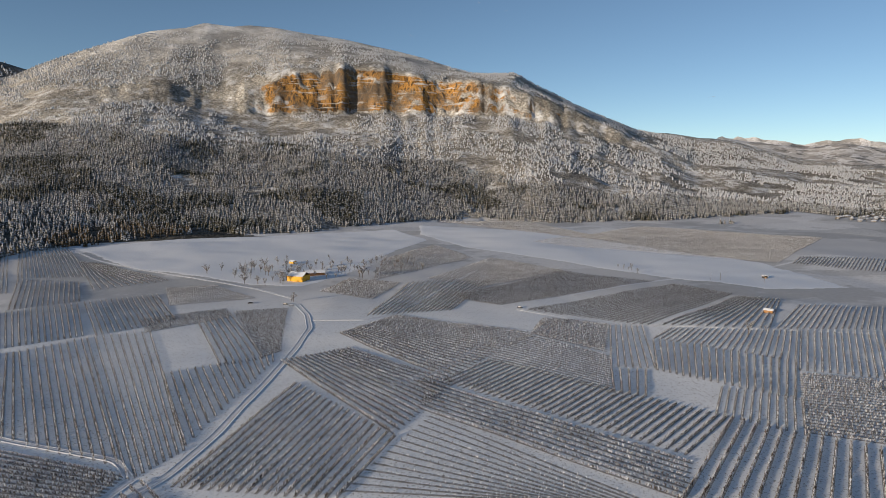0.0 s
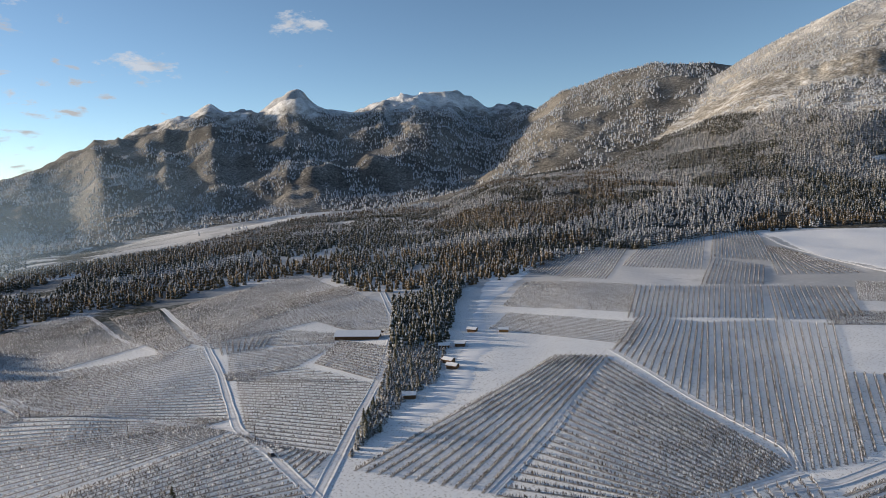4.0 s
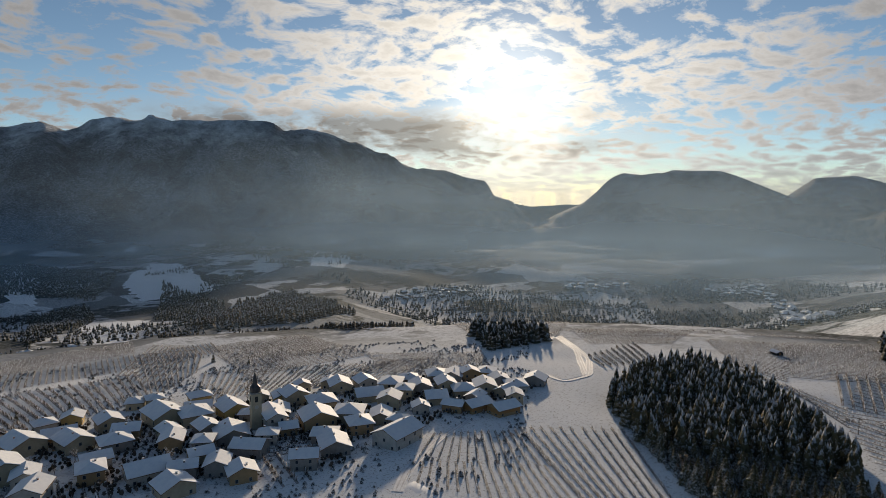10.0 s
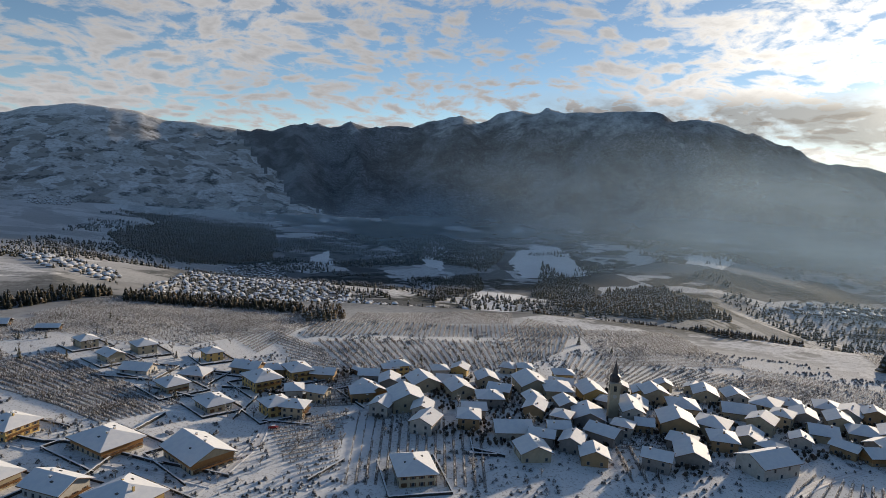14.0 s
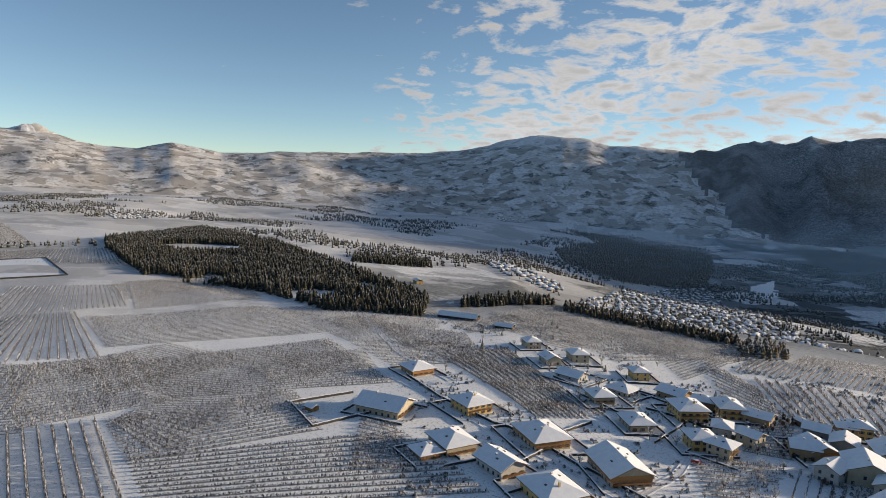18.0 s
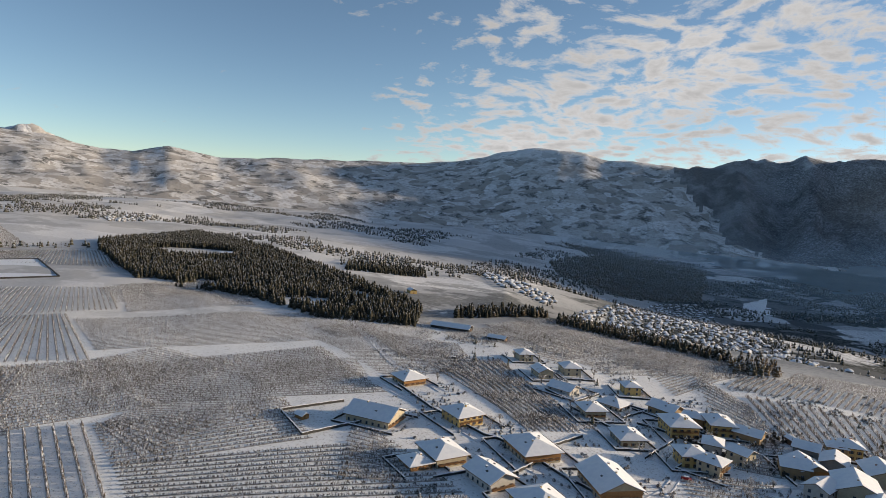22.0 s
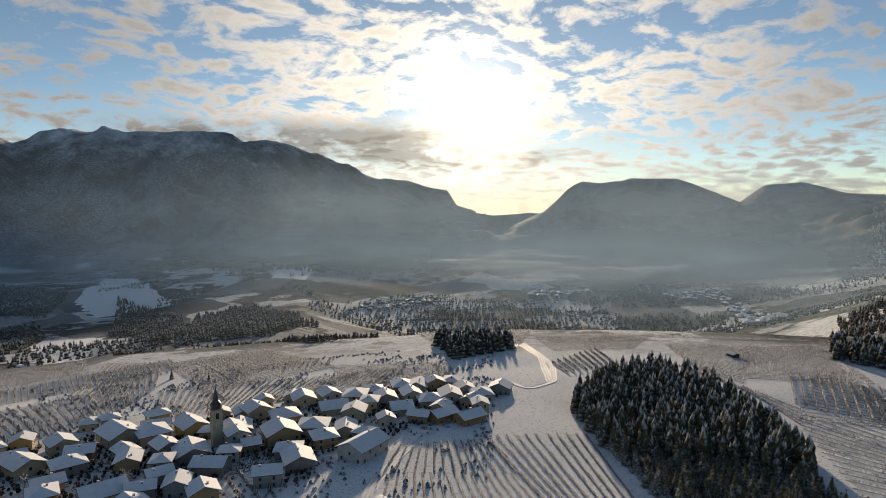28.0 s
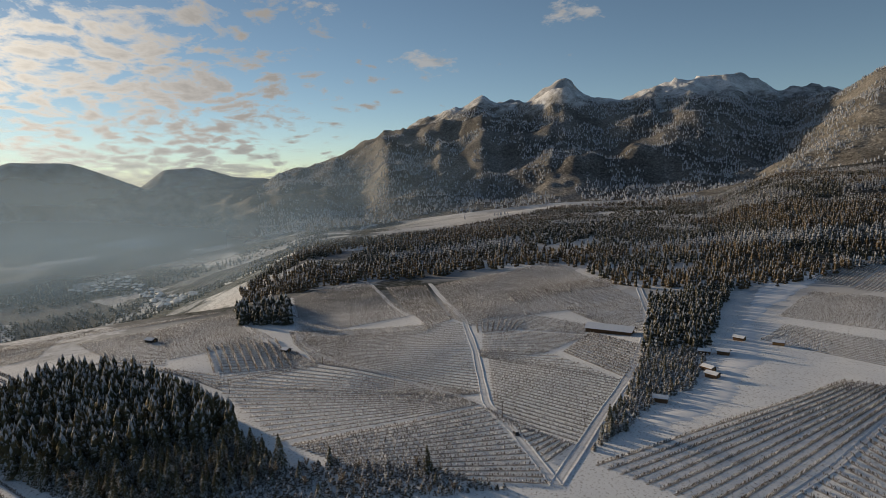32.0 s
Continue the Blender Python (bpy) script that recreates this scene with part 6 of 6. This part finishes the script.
# ---- farm, barns, sheds ----
def shed(x, y, w, l, h, rot, mat, label, name="shed", roof=None, posts=0):
    low = min(gz(x, y), gz(x + 2, y), gz(x, y + 2))
    ob = base(name, x, y, rot, label, "shed", "", low)
    if posts:
        for k in range(posts):
            for s in (-1, 1):
                u = -l / 2 + .3 + k / (posts - 1) * (l - .6)
                part("post", block(s * (w / 2 - .2) - .12, s * (w / 2 - .2) + .12, u - .12, u + .12, -.6, h), M_WOOD, ob)
        part("back_wall", block(-w / 2 + .4, -w / 2 + .6, -l / 2 + .2, l / 2 - .2, -.6, h - .05), mat, ob)
        part("crates", block(-w / 2 + .8, w / 2 - 1.4, -l / 2 + 1, l / 2 - 1, -.3, h * .55), M_WOOD, ob, "stacked wooden crates")
    else:
        part("wall", block(-w / 2, w / 2, -l / 2, l / 2, -.8, h), mat, ob)
        dr = part("door", block(-.7, .7, -l / 2 - .06, -l / 2 + .02, 0, 2.0), M_WOOD, ob)
        for s in (-1, 1):
            part("plank", block(s * .35 - .25, s * .35 + .25, -l / 2 - .1, -l / 2 - .062, .1, 1.9), M_WOOD_LIGHT, dr)
    bm = bmesh.new()
    gable(bm, w, l, h + .02, w * .2, .7, .14)
    r = part("roof", bm, roof or M_WOOD, ob)
    bm = bmesh.new()
    gable(bm, w - .2, l - .2, h + .18, w * .2, .68, .2)
    part("snow_cover", bm, M_SNOW, r, "white roof snow")
    return ob


shed(-143, 614, 15, 17, 5.5, 73, M_FARM, "bright yellow farmhouse with a wide snowy roof", name="farmhouse")
shed(-134, 647, 10, 20, 3.4, 112, M_WOOD, "low wooden farm shed under snow")
shed(-175, 723, 5, 7, 2.6, 54, M_FARM, "small yellow outbuilding behind the farmhouse")
shed(248, 462, 4, 6, 2.2, 52, M_WOOD_LIGHT, "small wooden field hut with a snowy roof")
shed(333, 632, 4, 5, 2.4, -8, M_DARK, "dark pump hut beside the reservoir")
shed(-384, 168, 12, 31, 2.7, 138, M_WOOD, "long open barn stacked with apple crates", name="barn", posts=9)
shed(-324, 246, 4, 6, 2.2, 137, M_WOOD_LIGHT, "small weathered allotment shed in the snow")
shed(-339, 231, 4, 6, 2.2, 122, M_WOOD, "small weathered allotment shed in the snow")
shed(-312, 203, 4, 6, 2.2, 135, M_WOOD, "small weathered allotment shed in the snow")
shed(-289, 180, 4, 6, 2.2, 111, M_WOOD, "small weathered allotment shed in the snow")
shed(-316, 194, 4, 6, 2.2, 143, M_WOOD, "small weathered allotment shed in the snow")
shed(-279, 176, 4, 6, 2.2, 116, M_WOOD, "small weathered allotment shed in the snow")
shed(-256, 136, 4, 6, 2.2, 146, M_WOOD, "small weathered allotment shed in the snow")
shed(233, -461, 12, 34, 2.6, -83, M_DARK, "long low storage hall with a flat white roof", name="storage_hall")
shed(184, -445, 8, 14, 2.4, -88, M_DARK, "low hall beside the storage yard")
shed(722, -666, 9, 20, 3.5, -53, M_WALLS[4], "long farm building with a red tile roof", name="farm_building", roof=M_ROOF_RED)
shed(844, -719, 8, 12, 4.5, -100, M_WALLS[2], "pale farm building on the wooded hill")
shed(364, -612, 8, 12, 4, -129, M_WALLS[1], "pale yellow house by the wood")
shed(864, -1018, 12, 22, 3.5, -60, M_WOOD, "dark barn on the sunlit slope")
shed(1270, -2201, 12, 20, 3.5, -70, M_WOOD, "dark barn on the far slope")
shed(180, -212, 4, 5, 2.0, -100, M_WOOD_LIGHT, "small garden shed inside the walled yard")
shed(-396, -44, 4, 5, 2.0, 136, M_DARK, "small dark field shelter by the track")
shed(-456, -143, 5, 7, 2.0, 147, M_DARK, "dark field shelter between orchards")
shed(-17, -336, 4, 7, 3, 217, M_WOOD, "dark wooden shed with a steep roof")


# ---- reservoir ----
def reservoir(corners):
    ob = base("reservoir", *corners[0], 0, "snow-covered farm reservoir inside a dark rim", "pond", "", 0)
    ob.matrix_basis = Matrix()
    z = max(gz(*c) for c in corners) + 0.3
    bm = bmesh.new()
    bm.faces.new([bm.verts.new((*c, z + .05)) for c in corners])
    bmesh.ops.recalc_face_normals(bm, faces=bm.faces)
    if bm.faces[:][0].normal.z < 0:
        bmesh.ops.reverse_faces(bm, faces=bm.faces)
    part("ice", bm, M_SNOW, ob, "flat ice under fresh snow")
    for p, q in zip(corners, corners[1:] + corners[:1]):
        length = math.dist(p, q)
        s = part("bank", block(-length / 2, length / 2, -.7, .7, -6, .8), M_DARK, ob, "dark bank of the pond")
        s.matrix_basis = pose((p[0] + q[0]) / 2, (p[1] + q[1]) / 2, z, 0, 0, math.degrees(math.atan2(q[1] - p[1], q[0] - p[0])))


reservoir([(768, -336), (740, -404), (610, -353), (646, -274)])


# ---- poles ----
def pole(x, y, tall=8.0):
    ob = base("power_pole", x, y, rng.uniform(0, 180), "weathered wooden power pole with a crossarm", "pole", "power poles")
    bm = bmesh.new()
    bmesh.ops.create_cone(bm, segments=8, radius1=.15, radius2=.1, depth=tall + .5, cap_ends=True, matrix=pose(0, 0, tall / 2 - .25))
    part("post", bm, M_TRUNK, ob)
    part("crossarm", block(-.9, .9, -.07, .07, tall - .7, tall - .5), M_TRUNK, ob)
    for u in (-.8, 0, .8):
        part("insulator", block(u - .05, u + .05, -.05, .05, tall - .498, tall - .25), M_STONE, ob)


pole(-256, 62)
pole(-236, 92)
pole(270, 615)
pole(280, 616)
pole(317, 602)
pole(-325, -66)
pole(-299, 18)
pole(-525, 10)
pole(208, -544)
pole(-23, -369)
pole(842, -490)
pole(-362, -20)


# ---- parked cars ----
def car(x, y, rot, k):
    ob = base("car", x, y, rot, ("dark car", "silver car", "red car")[k] + " parked in the snow with a white roof", "car", "parked cars")
    bm = bmesh.new()
    box(bm, -.85, .85, -2.1, 2.1, .35, .85)
    v = box(bm, -.8, .8, -1.2, 1.5, .85, 1.4)
    for p in v[4:]:
        p.co.x *= .82
        p.co.y = p.co.y * .72 + .05
    bmesh.ops.bevel(bm, geom=bm.edges[:], offset=.06, segments=2, affect="EDGES")
    part("body", bm, M_CAR[k], ob)
    part("roof_snow", block(-.62, .62, -.8, 1.1, 1.41, 1.52), M_SNOW, ob, "snow on the car roof")
    for sx in (-.8, .8):
        for sy in (-1.3, 1.3):
            bm = bmesh.new()
            bmesh.ops.create_cone(bm, segments=14, radius1=.32, radius2=.32, depth=.2, cap_ends=True, matrix=pose(sx, sy, .32, 0, 90))
            part("wheel", bm, M_RUBBER, ob)
    part("windscreen", block(-.66, .66, -1.02, -.98, .93, 1.25), M_GLASS, ob)


car(-237, 63, 95, 0)
car(-157, 502, 97, 0)
car(-121, 491, 114, 1)
car(-127, 497, 74, 0)
car(62, -254, -136, 1)
car(6, -322, -139, 0)
car(22, -259, -85, 2)
car(-56, -226, 176, 1)
car(179, -361, -74, 0)
car(62, 484, 63, 0)


# ---- far villages ----
def far_village(poly, spacing, seed, size=1.0, label="far village of small snow-roofed houses"):
    """Whole clusters too far off to part house from house: one mesh each."""
    r = np.random.default_rng(seed)
    x, y = scatter(poly, spacing, seed)
    z = lie(x, y)
    m = len(x)
    q = r.uniform(0, np.pi, m)
    w, l, h = size * r.uniform(1.8, 3.2, m), size * r.uniform(2.4, 4.6, m), size * r.uniform(2.0, 4.2, m)
    c, s = np.cos(q), np.sin(q)

    def at(u, v, t):
        return np.c_[x + c * u - s * v, y + s * u + c * v, z + t]
    V = [at(-w, -l, -1), at(w, -l, -1), at(w, l, -1), at(-w, l, -1), at(-w, -l, h), at(w, -l, h), at(w, l, h), at(-w, l, h)]
    o, k = 0.9 * size, w * 0.8
    V += [at(-w - o, -l - o, h - .3), at(w + o, -l - o, h - .3), at(w + o, l + o, h - .3), at(-w - o, l + o, h - .3), at(0, -l * .55, h + k), at(0, l * .55, h + k)]
    i = np.arange(m)
    quads = [(0, 1, 5, 4), (1, 2, 6, 5), (2, 3, 7, 6), (3, 0, 4, 7)]
    F = [np.stack([a * m + i for a in f], 1) for f in quads]
    V = np.concatenate(V)
    F = np.concatenate(F)
    ob = tagged(new("far_houses", raw_mesh("far_houses", V, F, M_WALLS[3])), label, "village", kind="stuff")
    T = np.concatenate([np.stack([a * m + i for a in f], 1) for f in ((9, 10, 13), (9, 13, 12), (11, 8, 12), (11, 12, 13), (8, 9, 12), (10, 11, 13))])
    new("snow_roofs", raw_mesh("snow_roofs", V, T, M_SNOW)).parent = ob
    x, y = scatter(poly, spacing * 0.8, seed + 9)
    forest("village_trees", x, y, 6.5, M_CONIFER_FAR, "dark garden trees among far houses", 2, 5, 0.3, seed)


far_village(((219, -755), (266, -1661), (169, -1885), (-45, -947), (-184, -710), (-154, -613), (-20, -638), (109, -680)), 17, 70, 0.85)
far_village(((-1780, -762), (-1873, -634), (-1300, -300), (-1150, -330), (-1511, -468), (-1718, -581)), 23, 71, 1.7)
far_village(((-925, -1266), (-1205, -1388), (-1448, -1373), (-1372, -1301), (-1123, -1294)), 30, 72, 1.6)
far_village(((-1647, -1136), (-1750, -984), (-1687, -949), (-1585, -1093)), 30, 73, 2.2)
far_village(((581, -1190), (274, -886), (244, -770), (345, -830)), 18, 74)
far_village(((854, 1347), (967, 1203), (1466, 1830), (1077, 1607)), 26, 76)
far_village(((1274, -2899), (1173, -3191), (1155, -3144), (1165, -2714)), 40, 77)
far_village(((-2396, -383), (-2560, -180), (-2307, -161), (-2210, -312)), 30, 79)
far_village(((1369, -3097), (1164, -3195), (1161, -3112), (1235, -2860)), 26, 80)
far_village(((1511, -976), (1613, -1212), (1442, -1083), (1338, -881)), 22, 81)


# ---- haze sheets over the valley ----
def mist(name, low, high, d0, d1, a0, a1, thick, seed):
    """A thin, broken, tilted sheet added to stand in for morning haze over the valley floor."""
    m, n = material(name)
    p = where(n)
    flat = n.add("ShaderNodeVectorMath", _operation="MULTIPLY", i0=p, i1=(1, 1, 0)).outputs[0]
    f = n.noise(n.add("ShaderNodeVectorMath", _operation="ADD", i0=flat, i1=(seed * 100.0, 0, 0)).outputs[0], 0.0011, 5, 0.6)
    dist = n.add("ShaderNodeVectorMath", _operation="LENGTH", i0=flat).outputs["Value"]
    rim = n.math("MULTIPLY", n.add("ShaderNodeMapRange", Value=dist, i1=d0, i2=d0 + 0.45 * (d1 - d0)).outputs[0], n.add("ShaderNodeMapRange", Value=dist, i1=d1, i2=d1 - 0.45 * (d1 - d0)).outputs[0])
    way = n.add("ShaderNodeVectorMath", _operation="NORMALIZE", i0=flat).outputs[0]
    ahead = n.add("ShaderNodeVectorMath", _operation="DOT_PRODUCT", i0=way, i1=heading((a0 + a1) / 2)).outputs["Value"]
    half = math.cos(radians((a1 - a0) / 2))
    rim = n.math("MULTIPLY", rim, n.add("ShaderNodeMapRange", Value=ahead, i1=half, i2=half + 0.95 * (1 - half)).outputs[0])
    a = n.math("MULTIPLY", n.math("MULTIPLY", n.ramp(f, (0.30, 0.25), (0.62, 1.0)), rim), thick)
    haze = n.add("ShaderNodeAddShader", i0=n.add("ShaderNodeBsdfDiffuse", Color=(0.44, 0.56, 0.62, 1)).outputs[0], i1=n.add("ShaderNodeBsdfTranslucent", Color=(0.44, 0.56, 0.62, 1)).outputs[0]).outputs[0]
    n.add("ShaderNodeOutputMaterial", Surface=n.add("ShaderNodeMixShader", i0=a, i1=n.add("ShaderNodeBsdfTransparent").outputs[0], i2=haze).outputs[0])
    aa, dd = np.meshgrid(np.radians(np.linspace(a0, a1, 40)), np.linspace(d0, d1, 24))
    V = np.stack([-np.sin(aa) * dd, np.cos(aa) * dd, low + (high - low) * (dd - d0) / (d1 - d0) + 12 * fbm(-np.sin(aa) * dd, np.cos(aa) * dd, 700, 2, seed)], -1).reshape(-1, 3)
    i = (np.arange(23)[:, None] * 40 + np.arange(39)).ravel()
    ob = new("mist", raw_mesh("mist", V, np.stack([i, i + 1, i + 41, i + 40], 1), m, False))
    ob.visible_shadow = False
    tagged(ob, "thin bluish translucent sheet standing in for haze over the valley", "mist", kind="stuff")


# added sheets, some steep, that veil the slopes behind them like hazy air
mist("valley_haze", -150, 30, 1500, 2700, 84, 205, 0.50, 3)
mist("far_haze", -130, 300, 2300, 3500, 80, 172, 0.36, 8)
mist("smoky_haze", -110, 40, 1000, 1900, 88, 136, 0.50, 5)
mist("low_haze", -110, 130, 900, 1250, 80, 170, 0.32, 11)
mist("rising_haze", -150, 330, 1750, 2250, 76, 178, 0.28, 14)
